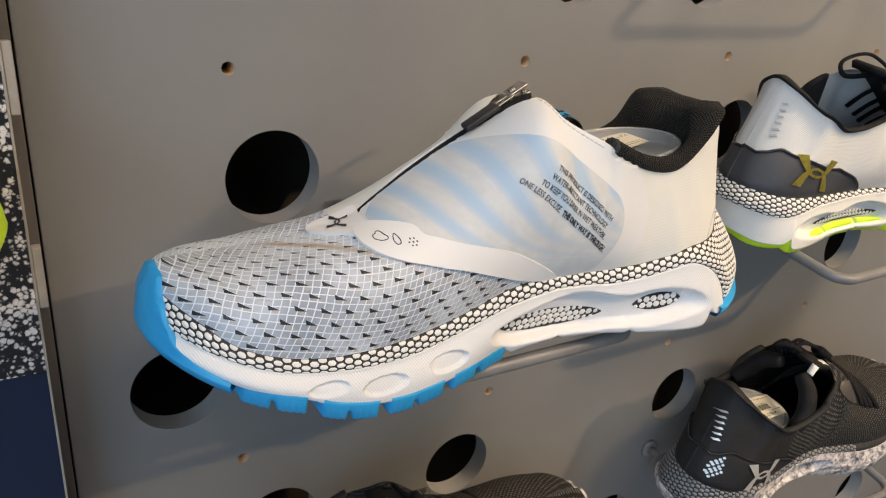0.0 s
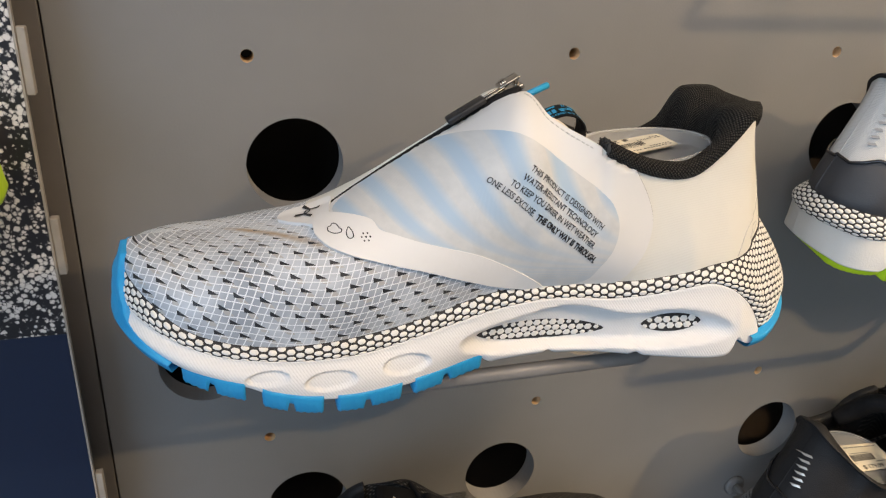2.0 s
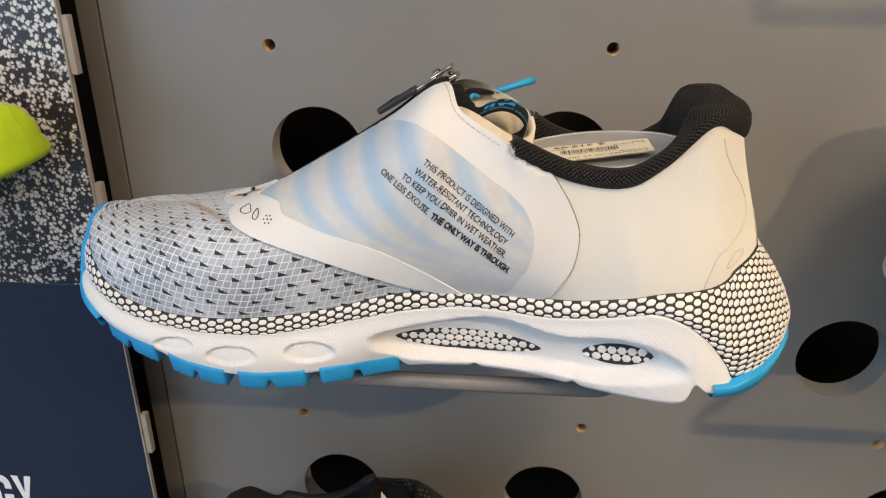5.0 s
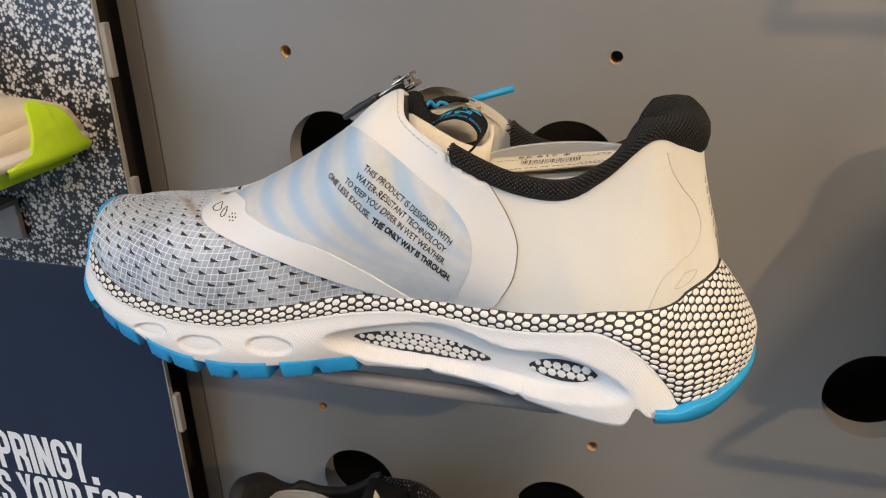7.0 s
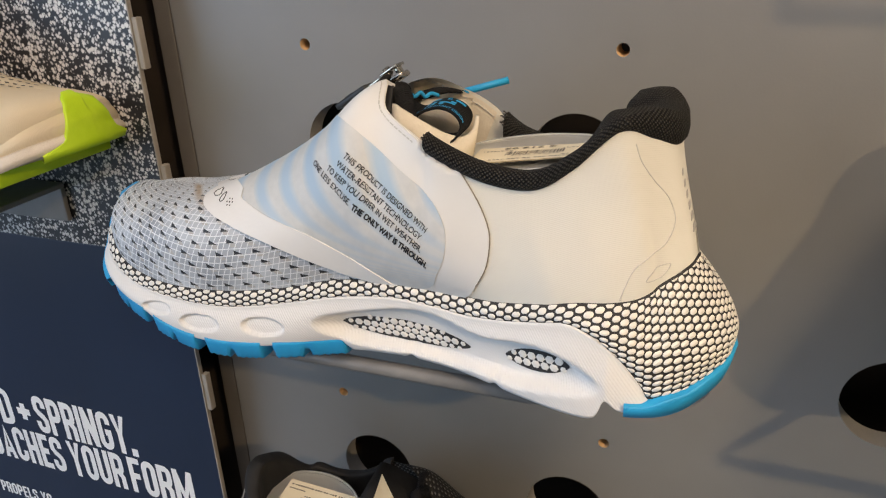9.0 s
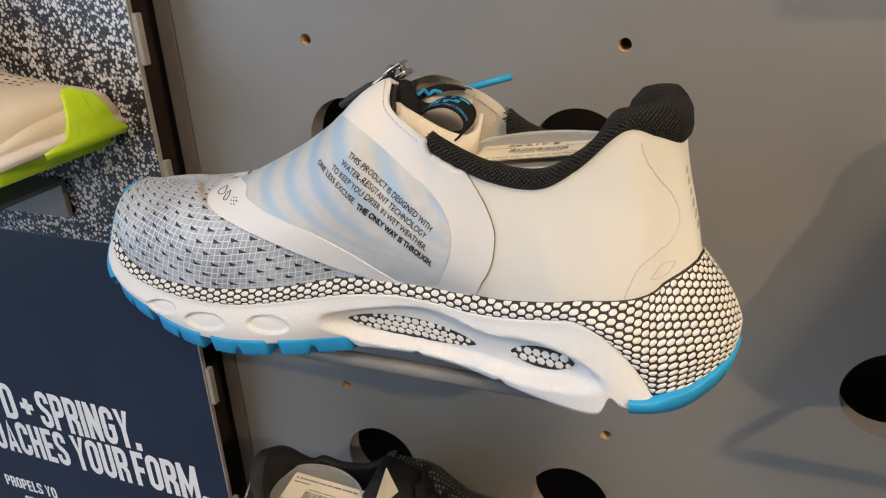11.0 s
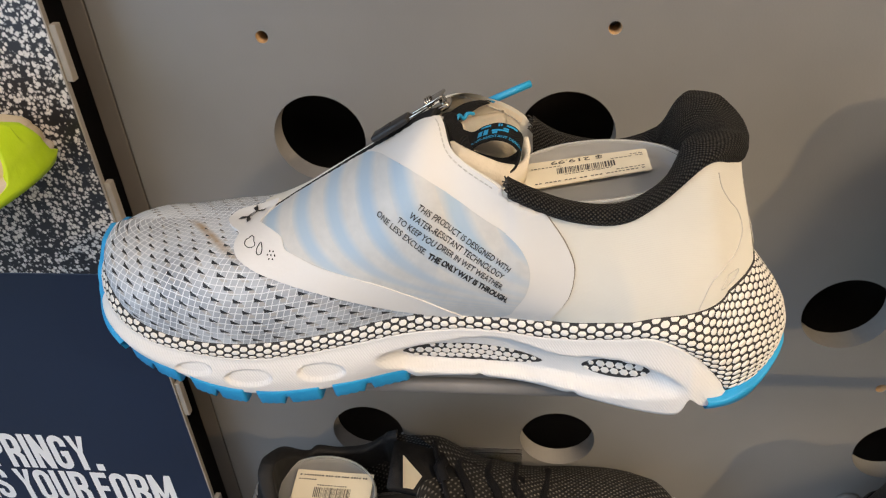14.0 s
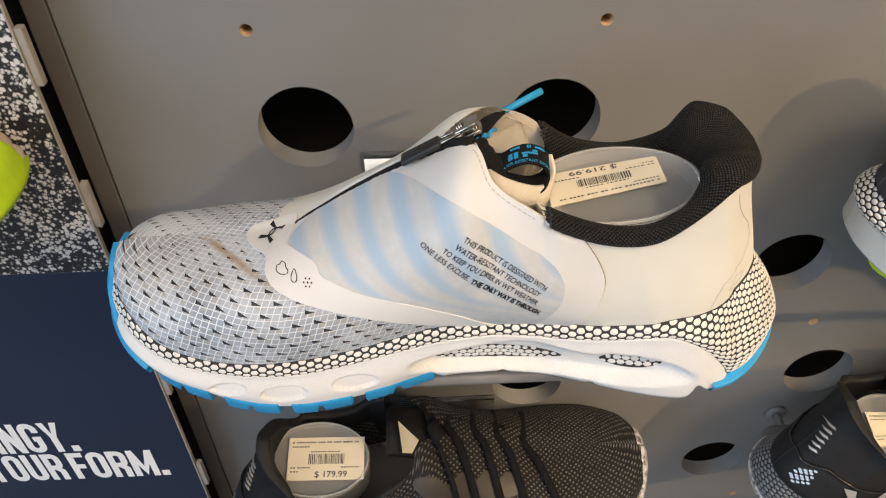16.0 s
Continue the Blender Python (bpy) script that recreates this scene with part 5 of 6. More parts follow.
BROWN_FILM = varied("brown_grey_film", (0.045, 0.038, 0.032), (0.062, 0.053, 0.045), 60, 0.45, 0.1)
LACE = ribbed_cloth("black_lace", (0.007, 0.007, 0.009), 600.0, (0.5, 0.0, 0.4), 0.7)
for cloth in (PIERCED, MATTE, LACE):
    bsdf(cloth).inputs["Specular IOR Level"].default_value = 0.25
GLOSS = varied("black_gloss_piping", (0.014, 0.014, 0.016), (0.02, 0.02, 0.022), 40, 0.12)
GREY_DOTS = varied("grey_print_dots", (0.16, 0.17, 0.18), (0.24, 0.25, 0.26), 200, 0.5, 0.1)


def counter_edge(f):
    """The cup's height as a share, from the heel's middle (0) to its front end (1)."""
    return float(np.interp(f, [0, 0.16, 0.24, 0.32, 0.46, 0.64, 0.78, 0.90, 1.0], [0.72, 0.70, 0.80, 0.96, 1.0, 0.96, 0.86, 0.48, 0.0]))


def counter_mesh(reach, high, low=0.0, lift=0.0012):
    """A moulded cup round the heel: reach in steps of the loop, high as a share of the upper."""
    rows = []
    for k in range(-reach, reach + 1):
        kk = k % len(LOOP)
        f = abs(k) / reach
        top = low + (high - low) * counter_edge(f) + 0.02
        rows.append([upper_at(kk, low + (top - low) * s / 8) + outward(kk) * (lift if 0 < s < 8 else 0.0002) for s in range(9)])
    bm = bmesh.new()
    sheet(bm, rows)
    bmesh.ops.recalc_face_normals(bm, faces=bm.faces)
    return bm


def lace_row(x, lift=0.009, r=0.0031):
    """One lace across the instep."""
    near = min(range(NEAR), key=lambda k: abs(LOOP[k][2] - x))
    far = len(LOOP) - near
    pts = [upper_at(near, s) + Vector((-0.012 * (1 - s), -0.001, 0.0012 + lift * max(0, s - 0.6))) for s in (0.48, 0.62, 0.78, 0.93)]
    pts += [upper_at(far % len(LOOP), s) + Vector((0.006 + 0.014 * (1 - s), 0.001, 0.0012 + lift * max(0, s - 0.6))) for s in (0.93, 0.8, 0.65, 0.50)]
    return tube(bmesh.new(), [tuple(p) for p in spline([tuple(p) for p in pts], 4)], r, 8, flat=0.6)


LOW_BAND = curve_of([(-0.0700, 1.4290), (-0.057, 1.4220), (-0.0413, 1.4122), (-0.007, 1.4043), (0.0316, 1.4044), (0.072, 1.4098), (0.1125, 1.4165), (0.153, 1.4180), (0.19, 1.4190), (0.2218, 1.4200), (0.2468, 1.4215), (0.2745, 1.4240)])
# The upper edge with a heel tab that stands up and leans over the foot.
TAB_TOP = [(0.2325, -0.113, -0.113, 1.5015), (0.2318, -0.121, -0.105, 1.5000), (0.2255, -0.133, -0.092, 1.4940), (0.2130, -0.1440, -0.082, 1.4840)] + [(x, a, b, z) for x, a, b, z in TOP[4:]]


def other_shoe(name, place, label, style, m, parts):
    root = thing(name, m @ Vector(place), label, "shoe", "shoes on the wall")
    global BAND_TOP, FOAM_TOP, HEEL_IN, LOOP, SKIN, VAMP_END
    VAMP_END = style.get("vamp_end", 0.0)
    keep, plain, skin, band, lean = FOAM_TOP, LOOP, SKIN, BAND_TOP, HEEL_IN
    if style.get("tab"):
        BAND_TOP, HEEL_IN = LOW_BAND, 0.0085
        LOOP = shoe_loop(TAB_TOP)[0]
        SKIN = tree_of(upper_mesh())
    FOAM_TOP = style.get("foam_top", keep)
    made = base_shoe(root, style, m)
    dots = style.get("dots")
    if dots:
        tagged(part("band_dots", dots_on_band(0.0046, 0.0046, keep=lambda k: k < 110 or k > len(LOOP) - 60), dots, made["band"], at=m), kind="stuff")
    FOAM_TOP = keep
    if "counter" in parts:
        cup = part("heel_counter", counter_mesh(*parts["counter"][:2]), parts["counter"][2], root, at=m)
        if "rim" in parts:
            reach, high = parts["counter"][:2]
            line = []
            for k in range(-reach, reach + 1):
                f = abs(k) / reach
                line.append(upper_at(k % len(LOOP), high * counter_edge(f) + 0.02) + outward(k % len(LOOP)) * 0.0012)
            part("counter_rim", tube(bmesh.new(), line, 0.0011, 6), parts["rim"], cup, at=m)
    if "emblem" in parts:
        a, b, size, turn, mat = parts["emblem"]
        part("emblem", emblem(SKIN, a, b, size, turn, 0.0022), mat, root, "shiny emblem of two interlocked arcs", at=m)
    if "stripes" in parts:
        x, w, mat = parts["stripes"]
        for k in range(6):
            a, b = x + 0.0017 * k, w - 0.0046 * k
            s = 0.0016 + 0.0001 * k
            part("heel_stripe", drape(SKIN, [(a - s * 0.9, b - 0.0013), (a + s * 0.7, b - 0.0005), (a + s * 0.9, b + 0.0012), (a - s * 0.7, b + 0.0006)], 0.0010, SIDE_ON, 0.002, 0.0004), mat, root, at=m)
    if "cluster" in parts:
        ca, cb = parts["cluster"]
        bm = bmesh.new()
        for r in range(5):
            for c in range(5 - (r in (0, 4)) - r % 2):
                a, b = ca + (c - 2 + 0.5 * (r % 2)) * 0.0026 + 0.0008 * (r - 2), cb + (2 - r) * 0.0030 - (c - 2) * 0.0012
                bm.faces.new([bm.verts.new(lay(SKIN, SIDE_ON, a + 0.0011 * math.sin(q), b + 0.0012 * math.cos(q), 0.0022)[0]) for q in [math.pi * (n + 0.5) / 3 for n in range(6)]])
        tagged(part("heel_print", bm, REFLECTIVE, root, "cluster of pale blue reflective dots", smooth=False, at=m), kind="stuff")
    if "laces" in parts:
        for x in parts["laces"]:
            part("lace", lace_row(x), LACE, root, at=m)
        loops = [[(0.105, -0.112, 1.503), (0.118, -0.132, 1.512), (0.134, -0.140, 1.506), (0.140, -0.134, 1.496), (0.128, -0.120, 1.500), (0.110, -0.110, 1.505)],
                 [(0.105, -0.108, 1.503), (0.120, -0.092, 1.514), (0.138, -0.084, 1.506), (0.140, -0.092, 1.496), (0.126, -0.104, 1.500), (0.108, -0.110, 1.505)],
                 [(0.104, -0.112, 1.503), (0.096, -0.128, 1.496), (0.090, -0.140, 1.482), (0.086, -0.147, 1.470)]]
        for pts in loops[:parts.get("loops", 3)]:
            part("lace_loop", tube(bmesh.new(), [tuple(p) for p in spline(pts, 6)], 0.0021, 8, flat=0.7), LACE, root, at=m)
        part("knot", tube(bmesh.new(), [(0.103, -0.118, 1.5005), (0.107, -0.110, 1.5045), (0.105, -0.103, 1.5010)], 0.0042, 10), LACE, root, at=m)
        tongue = part("tongue", ribbon([(0.05, -0.105, 1.456), (0.07, -0.106, 1.465), (0.095, -0.109, 1.483), (0.118, -0.111, 1.499), (0.134, -0.112, 1.507), (0.139, -0.112, 1.5065)], (0.0, 1.0, 0.0), 0.036, 0.006), BLACK_KNIT, root, at=m)
        if "bow" in parts:
            # the padded sides of the mouth, a pale stripe on the tongue, a lace along the throat and its bow
            for side in (-1, 1):
                part("padding", tube(bmesh.new(), [tuple(p) for p in spline([(0.150, -0.113 + side * 0.010, 1.498), (0.153, -0.113 + side * 0.024, 1.490), (0.160, -0.113 + side * 0.033, 1.474), (0.172, -0.113 + side * 0.036, 1.464)], 6)], 0.0078, 12, taper=lambda t: 1 - 0.3 * abs(2 * t - 1) ** 3), BLACK_KNIT, root, at=m)
            part("tongue_stripe", ribbon([(0.112, -0.1215, 1.4995), (0.122, -0.1235, 1.5050), (0.132, -0.1250, 1.5085), (0.140, -0.1270, 1.5085), (0.1465, -0.1285, 1.5020)], (0.0, 1.0, 0.05), 0.0065, 0.0012), DOT_WHITE, tongue, "white stripe across the tongue", at=m)
            for dy, r in ((0.0, 0.0024), (0.005, 0.0020)):
                part("lace_loop", tube(bmesh.new(), [tuple(p) for p in spline([(0.147, -0.106 + dy, 1.5110), (0.132, -0.104 + dy, 1.5150), (0.112, -0.107 + dy, 1.5070), (0.092, -0.112 + dy, 1.4930), (0.070, -0.119 + dy, 1.4770), (0.052, -0.124 + dy, 1.4640)], 6)], r, 8, flat=0.7), LACE, root, at=m)
            part("bow", tube(bmesh.new(), [tuple(p) for p in spline([(0.140, -0.109, 1.5120), (0.150, -0.103, 1.5165), (0.156, -0.096, 1.5140), (0.150, -0.094, 1.5100), (0.140, -0.102, 1.5110)], 6)], 0.0030, 8, flat=0.8), LACE, root, at=m)
    if "eyestay" in parts:
        part("eyestay", drape(SKIN, rounded([(0.040, 1.2630), (0.052, 1.2700), (0.060, 1.2690), (0.068, 1.2770), (0.078, 1.2760), (0.086, 1.2850), (0.098, 1.2850), (0.106, 1.2940), (0.116, 1.2960), (0.122, 1.2900), (0.112, 1.2780), (0.096, 1.2700), (0.080, 1.2640), (0.060, 1.2570), (0.044, 1.2560)], 4), 0.0012), parts["eyestay"], root, at=m)
    LOOP, SKIN, VAMP_END, BAND_TOP, HEEL_IN = plain, skin, 0.0, band, lean
    return root, made


def mirrored(heel_x, y, z, size=1.0, roll=0.0, yaw=0.0):
    """Turns a shoe to point the other way, with its heel's end at heel_x, its middle at y and its sole at z; yaw swings its toe off the board."""
    about = Matrix.Translation((0, -0.163, 1.369)) @ pose(0, 0, 0, roll, 0, 0) @ Matrix.Translation((0, 0.163, -1.369))
    swing = Matrix.Translation((heel_x, y, 0)) @ pose(0, 0, 0, 0, 0, -yaw) @ Matrix.Translation((-heel_x, -y, 0))
    return swing @ Matrix.Translation((heel_x + 0.2695 * size, y + 0.1235 * size, z - 1.369 * size)) @ Matrix.Diagonal((-size, size, size, 1)) @ about


OTHER_PLACE = (0.1, -0.11, 1.369)
m = mirrored(0.350, -0.054, 1.366, 0.95, 6, 8)
grey_shoe, made = other_shoe("running_shoe", OTHER_PLACE, "pale grey running shoe, slate heel, lime outsole, gold emblem", dict(upper=PALE_MESH, toe=PALE_MESH, band=BLACK_BAND, foam=OFFWHITE, collar=BLACK_PAD, lining=BLACK_KNIT, rubber=LIME, dots=DOT_WHITE, lip=False, slim=0.35, reach=82, tab=True, foam_top=curve_of([(-0.0700, 1.4195), (-0.057, 1.4155), (-0.028, 1.4035), (0.007, 1.397), (0.05, 1.400), (0.1, 1.413), (0.137, 1.414), (0.182, 1.413), (0.2, 1.4125), (0.216, 1.409), (0.231, 1.406), (0.248, 1.4065), (0.2695, 1.410)])), m, dict(counter=(64, 0.47, SLATE), rim=GLOSS, emblem=(0.214, 1.2385, 0.0180, 0.2, GOLD), stripes=(0.2340, 1.2915, GREY_INK), laces=(0.05, 0.063, 0.076, 0.089)))
foam_window(grey_shoe, made, 0.150, 1.3930, 0.042, 0.0042, 0.0, m)

m = mirrored(0.356, -0.070, 1.101, 1.0, 8)
black_shoe, made = other_shoe("running_shoe", OTHER_PLACE, "black mesh running shoe with marbled sole and silver emblem", dict(upper=MATTE, toe=PIERCED, band=BLACK_BAND, foam=MARBLE, collar=MATTE, lining=BLACK_KNIT, rubber=MARBLE, dots=GREY_DOTS, slim=0.35, reach=82, tab=True, vamp_end=0.176), m, dict(counter=(64, 0.47, MATTE), rim=GLOSS, emblem=(0.211, 1.2325, 0.0185, 0.1, SILVER), stripes=(0.2390, 1.2915, SILVER), laces=(0.05, 0.063, 0.076, 0.089), loops=0, bow=True, eyestay=BROWN_FILM, cluster=(0.2520, 1.2450)))
lid = thing("shoe_insert", m @ Vector((0.18, -0.115, 1.44)), "milky plastic heel insert inside the black shoe", "shoe insert")
part("rim", rim_ring(0.181, -0.1150, 1.4600, 0.033, 0.0285, 0.0016, 0.12), MILKY, lid, at=m)
part("lid", dish(0.181, -0.1150, 1.4600, 0.033, 0.0285, 0.028, tilt=0.12), MILKY, lid, at=m)
corners = [m @ Vector(c) for c in ((0.2020, -0.1310, 1.4643), (0.1530, -0.1280, 1.4587), (0.1510, -0.1030, 1.4587), (0.2005, -0.1030, 1.4643))]
price_label("price_label", corners, "$ 179.99", LINES, "cream paper price label stuck on the milky insert")

m = mirrored(-0.066, -0.0715, 1.088, 0.985, 8)
low_shoe, made = other_shoe("running_shoe", OTHER_PLACE, "black mesh running shoe with black laces on a low shelf", dict(upper=BLACK_KNIT, toe=PIERCED, band=BLACK_BAND, foam=MARBLE, collar=MATTE, lining=PIERCED, rubber=MARBLE, dots=GREY_DOTS, slim=0.4, reach=80, tab=True, vamp_end=0.176), m, dict(counter=(64, 0.47, MATTE), rim=GLOSS, stripes=(0.2390, 1.2915, SILVER), laces=(0.030, 0.050, 0.070, 0.090, 0.106), loops=0, eyestay=BROWN_FILM))
lid = thing("shoe_insert", m @ Vector((0.18, -0.115, 1.44)), "milky plastic heel insert inside the low black shoe", "shoe insert")
part("rim", rim_ring(0.193, -0.1150, 1.4705, 0.040, 0.0305, 0.0016, 0.05), MILKY, lid, at=m)
part("lid", dish(0.193, -0.1150, 1.4705, 0.040, 0.0305, 0.028, tilt=0.05), MILKY, lid, at=m)
corners = [m @ Vector(c) for c in ((0.2160, -0.1320, 1.4740), (0.1590, -0.1320, 1.4708), (0.1590, -0.0980, 1.4708), (0.2160, -0.0980, 1.4740))]
price_label("price_label", corners, "$ 179.99", LINES, "cream paper price label stuck on the low insert")
bm = bmesh.new()
bm.faces.new([bm.verts.new(p) for p in ((0.1310, -0.1085, 1.5160), (0.1165, -0.1225, 1.5125), (0.1215, -0.1315, 1.5110), (0.1282, -0.1318, 1.5130))])
bmesh.ops.solidify(bm, geom=bm.faces[:], thickness=0.0012)
part("tongue_label", bm, PAPER, low_shoe, "pointed cream tongue label", smooth=False, at=m)

m = Matrix.Translation((-0.188, 0.028, 0.043)) @ Matrix.Diagonal((-1, 1, 1, 1))
cream_shoe, made = other_shoe("running_shoe", OTHER_PLACE, "cream knit running shoe with lime toe on the sign's shelf", dict(upper=CREAM_KNIT, toe=CREAM_KNIT, band=CREAM_KNIT, foam=CREAM, collar=CREAM_KNIT, lining=CREAM, rubber=LIME, bumper=0.66), m, dict(laces=(0.05, 0.063, 0.076, 0.089)))
bm = bmesh.new()
for r in range(4):
    for c in range(11):
        px, py = -0.022 + 0.0062 * c + 0.003 * (r % 2), -0.086 - 0.0065 * r
        ring = [lay(SKIN, DOWN_ON, *from_above((px + 0.0017 * math.cos(q), py + 0.0009 * math.sin(q), 1.442)), 0.0004)[0] for q in [math.pi * n / 4 for n in range(8)]]
        bm.faces.new([bm.verts.new(p) for p in ring])
tagged(part("perforation", bm, BROWN_FILM, made["vamp"], "small dark punched holes", smooth=False, at=m), kind="stuff")

wire_shelf(0.402, 0.610, 1.362, 0.140, "grey powder-coated wire shelf under the grey shoe", 0.016)
wire_shelf(0.384, 0.610, 1.094, 0.135, "grey powder-coated wire shelf under the black shoe", 0.022)
wire_shelf(0.000, 0.200, 1.080, 0.135, "grey powder-coated wire shelf under the low black shoe", 0.022)
wire_shelf(0.402, 0.610, 1.622, 0.140, "empty grey powder-coated wire shelf on the board", 0.016)

# ---- sign on the next panel ----
def speckled():
    """Printed photo of rough stone: pale flecks on near black."""
    m = material("speckle_print", (0.02, 0.02, 0.024), 0.38)
    at = coords(m)
    drift = node(m, "ShaderNodeVectorMath", [(0, at), (1, node(m, "ShaderNodeVectorMath", [(0, node(m, "ShaderNodeTexNoise", [("Vector", at), ("Scale", 260.0), ("Detail", 2.0)]).outputs["Color"]), ("Scale", 0.0022)], operation="SCALE").outputs[0])], operation="ADD").outputs[0]
    cells = node(m, "ShaderNodeTexVoronoi", [("Vector", drift), ("Scale", 390.0)])
    lot = node(m, "ShaderNodeSeparateXYZ", [(0, cells.outputs["Color"])]).outputs[0]
    crowd = noise_of(m, 60.0, 3.0, 0.6, at)
    size = maths(m, "ADD", maths(m, "MULTIPLY", lot, 0.40), maths(m, "MULTIPLY", crowd, 0.66))
    fleck = maths(m, "SUBTRACT", size, cells.outputs["Distance"])
    grain = noise_of(m, 900.0, 3.0, 0.7, at)
    mix = maths(m, "ADD", fleck, maths(m, "MULTIPLY", maths(m, "SUBTRACT", grain, 0.5), 0.70))
    to(m, "Base Color", ramp(m, mix, [(0.0, (0.011, 0.012, 0.017)), (0.06, (0.10, 0.10, 0.11)), (0.14, (0.42, 0.41, 0.40)), (0.30, (0.70, 0.68, 0.66))]))
    return m


SPECKLE = speckled()
EDGE_CARD = varied("beige_card_edge", (0.30, 0.27, 0.23), (0.38, 0.345, 0.30), 80, 0.8)
sign = thing("shop_sign", (-0.3, -0.020, 1.4), "navy poster board with white headline and speckled photo print", "sign")
PROUD = Matrix.Translation((0, -0.0135, 0))
navy = part("sign_board", boxed((-0.95, -0.0180, 0.75), (-0.1090, -0.0142, 1.3520), 0.0004), SIGN_NAVY, sign, smooth=False, at=PROUD)
part("photo_print", boxed((-0.95, -0.0182, 1.3522), (-0.1090, -0.0140, 1.95), 0.0004), SPECKLE, sign, "speckled black and white photo print", smooth=False, at=PROUD)
part("card_edge", boxed((-0.1090, -0.0184, 0.75), (-0.1078, -0.0148, 1.95), 0.0002), EDGE_CARD, sign, smooth=False, at=PROUD)
for z in (1.5035, 1.405, 1.235, 1.105):
    part("edge_clip", boxed((-0.1078, -0.0175, z - 0.0165), (-0.1035, -0.0120, z + 0.0165), 0.0006), EDGE_CARD, sign, "small beige clip on the board's edge", smooth=False, at=PROUD)

STEM = 0.165


def bend(x0, y0, x1, y1, r, corners):
    """Points along the rounded frame x0..x1, y0..y1, through the corners named, in order."""
    out = []
    for name in corners:
        cx, cy, a0 = {"tr": (x1 - r, y1 - r, 0), "tl": (x0 + r, y1 - r, 90), "bl": (x0 + r, y0 + r, 180), "br": (x1 - r, y0 + r, 270)}[name]
        out += [(cx + r * math.cos(radians(a0 + 22.5 * k)), cy + r * math.sin(radians(a0 + 22.5 * k))) for k in range(5)]
    return out


def strokes_of(one):
    """The middle lines of a heavy narrow capital, 1 high, and its width."""
    h, w = STEM / 2, 0.46
    r, l, t = w - h, h, 1 - h
    ring = bend(l, h, r, t, 0.145, ("tr", "tl", "bl", "br"))
    table = {
        "O": ([ring + ring[:1]], w), "D": ([[(l, 0), (l, 1)], [(l, t)] + bend(l, h, r, t, 0.145, ("br", "tr"))[5:][::-1] + bend(l, h, r, t, 0.145, ("br",))[::-1] + [(l, h)]], w),
        "C": ([[(r, 0.66)] + bend(l, h, r, t, 0.145, ("tr", "tl", "bl", "br")) + [(r, 0.34)]], w),
        "G": ([[(r, 0.68)] + bend(l, h, r, t, 0.145, ("tr", "tl", "bl", "br")) + [(r, 0.47), (0.24, 0.47)]], w),
        "U": ([[(l, 1)] + bend(l, h, r, t, 0.145, ("bl", "br")) + [(r, 1)]], w),
        "S": ([[(r, 0.69)] + bend(l, 0.5, r, t, 0.13, ("tr", "tl")) + [(l, 0.64), (0.16, 0.54), (0.30, 0.45), (r, 0.35)] + bend(l, h, r, 0.5, 0.13, ("br",))[::-1] + bend(l, h, r, 0.5, 0.13, ("bl",))[::-1] + [(l, 0.31)]], w),
        "P": ([[(l, 0), (l, 1)], [(l, t)] + bend(l, 0.46, r, t, 0.13, ("tr",))[::-1] + bend(l, 0.46, r, t, 0.13, ("br",))[::-1] + [(l, 0.46)]], w),
        "R": ([[(l, 0), (l, 1)], [(l, t)] + bend(l, 0.48, r, t, 0.13, ("tr",))[::-1] + bend(l, 0.48, r, t, 0.13, ("br",))[::-1] + [(l, 0.48)], [(0.25, 0.48), (r, 0.34), (r, 0)]], w),
        "I": ([[(l, 0), (l, 1)]], STEM), "N": ([[(l, 0), (l, 1)], [(r + 0.02, 0), (r + 0.02, 1)], [(l, 0.98), (r + 0.02, 0.02)]], w + 0.02),
        "Y": ([[(l, 1.03), (0.24, 0.44), (0.40, 1.03)], [(0.24, 0.5), (0.24, 0)]], 0.48), "A": ([[(l, -0.03), (0.24, 0.97), (0.40, -0.03)], [(0.14, 0.24), (0.34, 0.24)]], 0.48),
        "H": ([[(l, 0), (l, 1)], [(r, 0), (r, 1)], [(l, 0.5), (r, 0.5)]], w), "E": ([[(l, 0), (l, 1)], [(l, t), (0.40, t)], [(l, 0.51), (0.36, 0.51)], [(l, h), (0.40, h)]], 0.40),
        "F": ([[(l, 0), (l, 1)], [(l, t), (0.40, t)], [(l, 0.49), (0.36, 0.49)]], 0.40), "M": ([[(l, 0), (l, 1)], [(0.62 - h, 0), (0.62 - h, 1)], [(l, 0.96), (0.31, 0.22), (0.62 - h, 0.96)]], 0.62),
        "L": ([[(l, 0), (l, 1)], [(l, h), (0.38, h)]], 0.38), "+": ([[(0, 0.5), (1, 0.5)], [(0.5, 0), (0.5, 1)]], 1.0), ".": ([[(0, 0.10), (0.2, 0.10)]], 0.2)}
    return table[one]


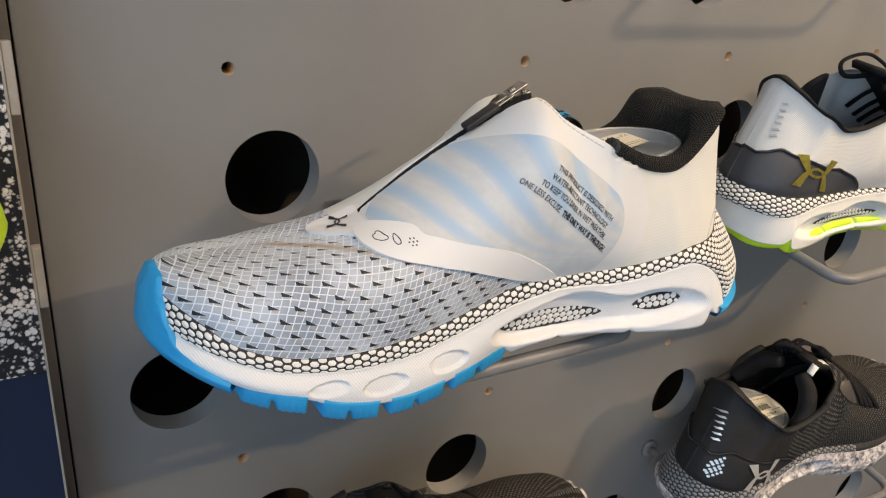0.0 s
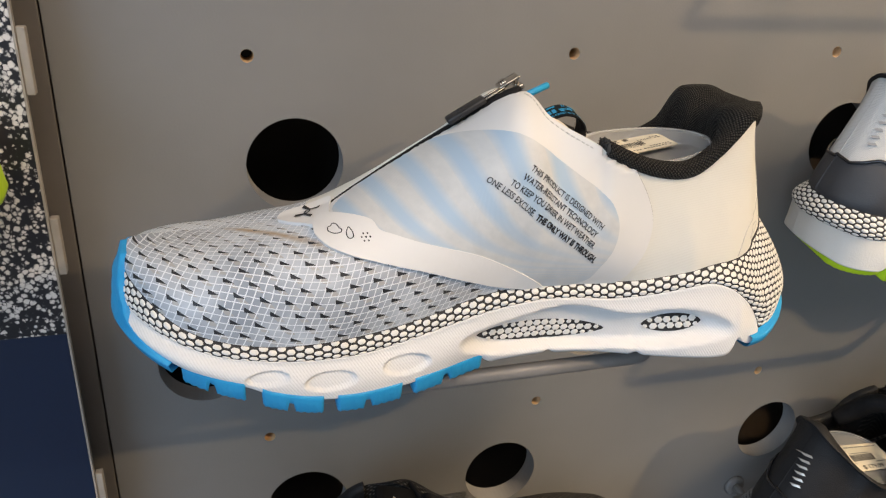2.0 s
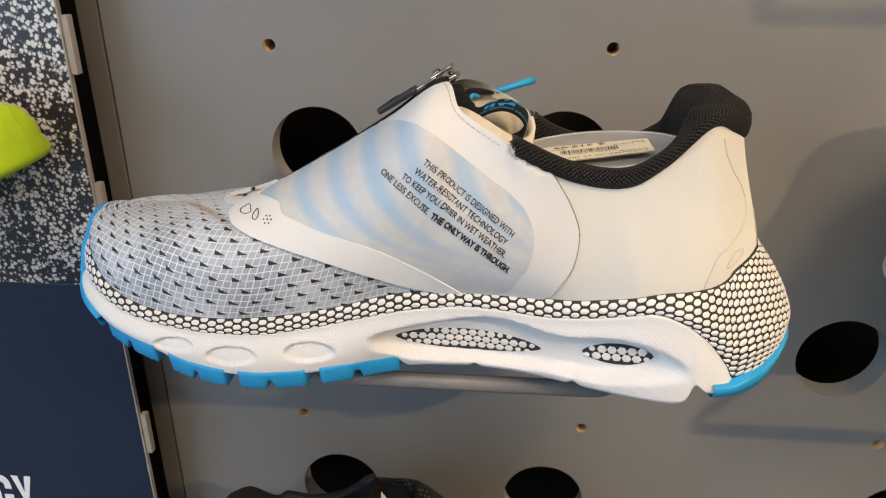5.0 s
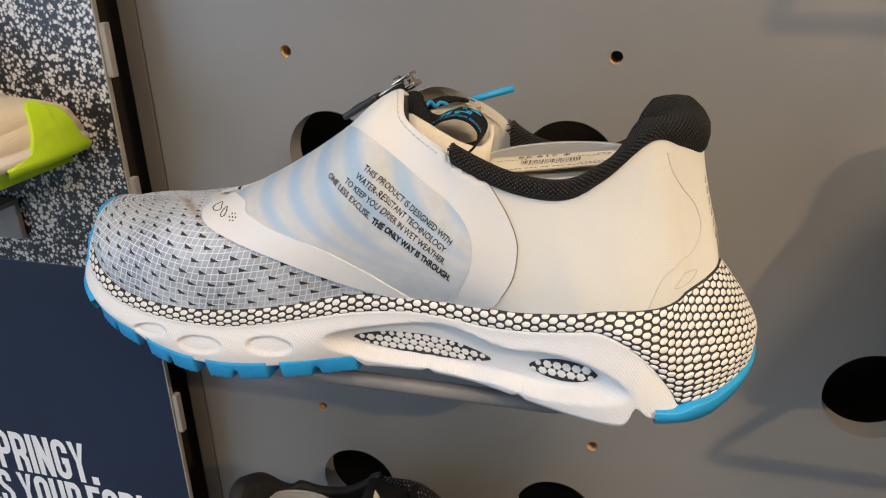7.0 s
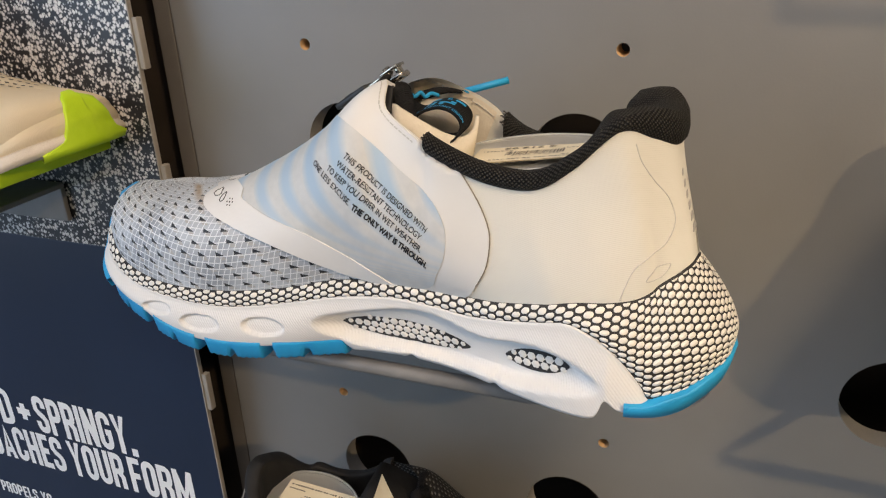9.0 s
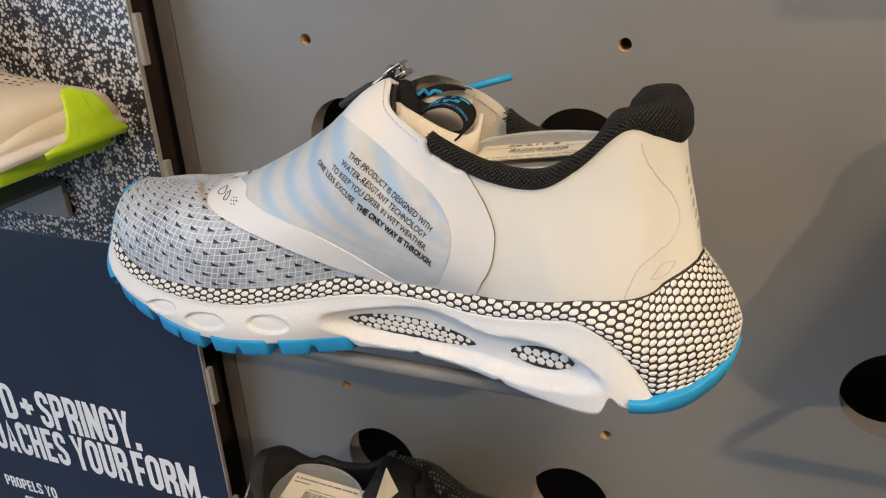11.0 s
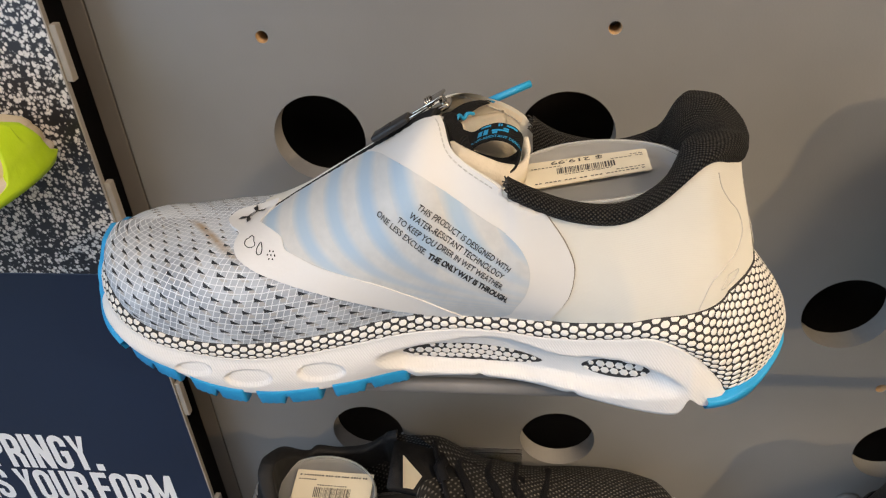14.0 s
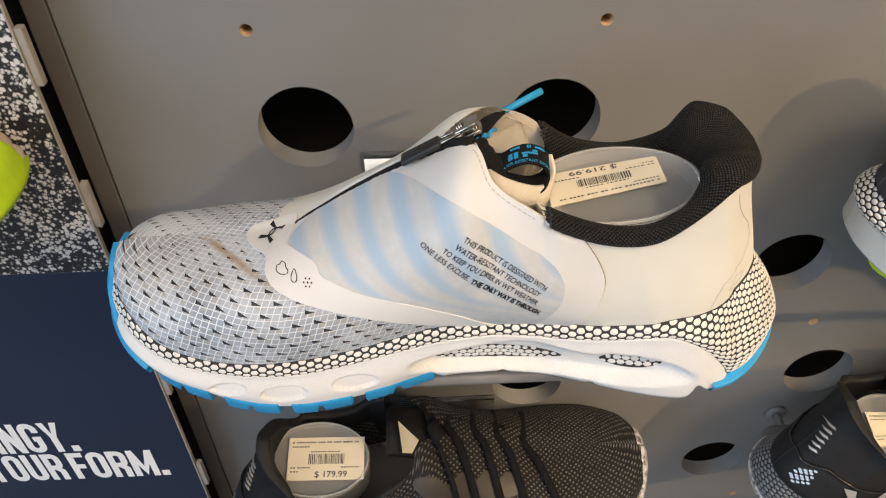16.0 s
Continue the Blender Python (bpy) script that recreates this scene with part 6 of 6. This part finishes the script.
def glyph(one):
    """One heavy letter as a flat mesh, 1 high, and its width."""
    lines, wide = strokes_of(one)
    half = 0.19 if one == "+" else 0.10 if one == "." else STEM / 2
    bm = bmesh.new()
    for lift, line in enumerate(lines):
        pts = [Vector(p) for p in line]
        loop = (pts[0] - pts[-1]).length < 1e-6
        rows = []
        for k, p in enumerate(pts):
            a = pts[k - 1] if k else (pts[-2] if loop else p)
            b = pts[k + 1] if k < len(pts) - 1 else (pts[1] if loop else p)
            d0, d1 = (p - a), (b - p)
            d0 = d0.normalized() if d0.length > 1e-9 else d1.normalized()
            d1 = d1.normalized() if d1.length > 1e-9 else d0
            n = (Vector((-d0.y, d0.x)) + Vector((-d1.y, d1.x))).normalized()
            grow = half / max(0.45, n.dot(Vector((-d0.y, d0.x))))
            rows.append([Vector((q.x, max(0.0, min(1.0, q.y)), lift)) for q in (p - n * grow, p + n * grow)])
        sheet(bm, rows)
    return bm, wide


def headline(words, x0, x1, z, tall):
    """White letters between x0 and x1 on the navy board, each a part of its own."""
    made, run = [], 0.0
    for one in words:
        if one == " ":
            run += 0.22
            continue
        bm, wide = glyph(one)
        made.append((one, bm, run))
        run += wide + 0.055
    scale = (x1 - x0) / (run - 0.055)
    for one, bm, start in made:
        for v in bm.verts:
            v.co = Vector((x0 + (start + v.co.x) * scale, -0.0183 - v.co.z * 0.00006, z + v.co.y * tall))
        part("letter", bm, INK, navy, "white printed %s" % ("letter " + one.lower() if one.isalpha() else "mark"), smooth=False, at=PROUD)


headline("SPRINGY.", -0.3095, -0.1935, 1.1503, 0.0405)
headline("+", -0.3318, -0.3160, 1.1605, 0.0180)
headline("D", -0.3560, -0.3385, 1.1503, 0.0405)
headline("FORM.", -0.2098, -0.1310, 1.1085, 0.0390)
headline("YOUR", -0.2804, -0.2160, 1.1085, 0.0390)
headline("OACHES", -0.3830, -0.2880, 1.1085, 0.0390)
headline("PROPELS YO", -0.3900, -0.3220, 1.0600, 0.0135)
headline("SPR", -0.3700, -0.3480, 1.0380, 0.0135)
ledge = thing("sign_shelf", (-0.31, -0.02, 1.37), "small grey bracket shelf on the speckled poster board", "shelf")
part("ledge", boxed((-0.42, -0.118, 1.3980), (-0.200, -0.0330, 1.4020), 0.0008), STEEL, ledge, smooth=False)
part("upstand", boxed((-0.42, -0.0370, 1.3720), (-0.200, -0.0330, 1.3980), 0.0008), STEEL, ledge, smooth=False)
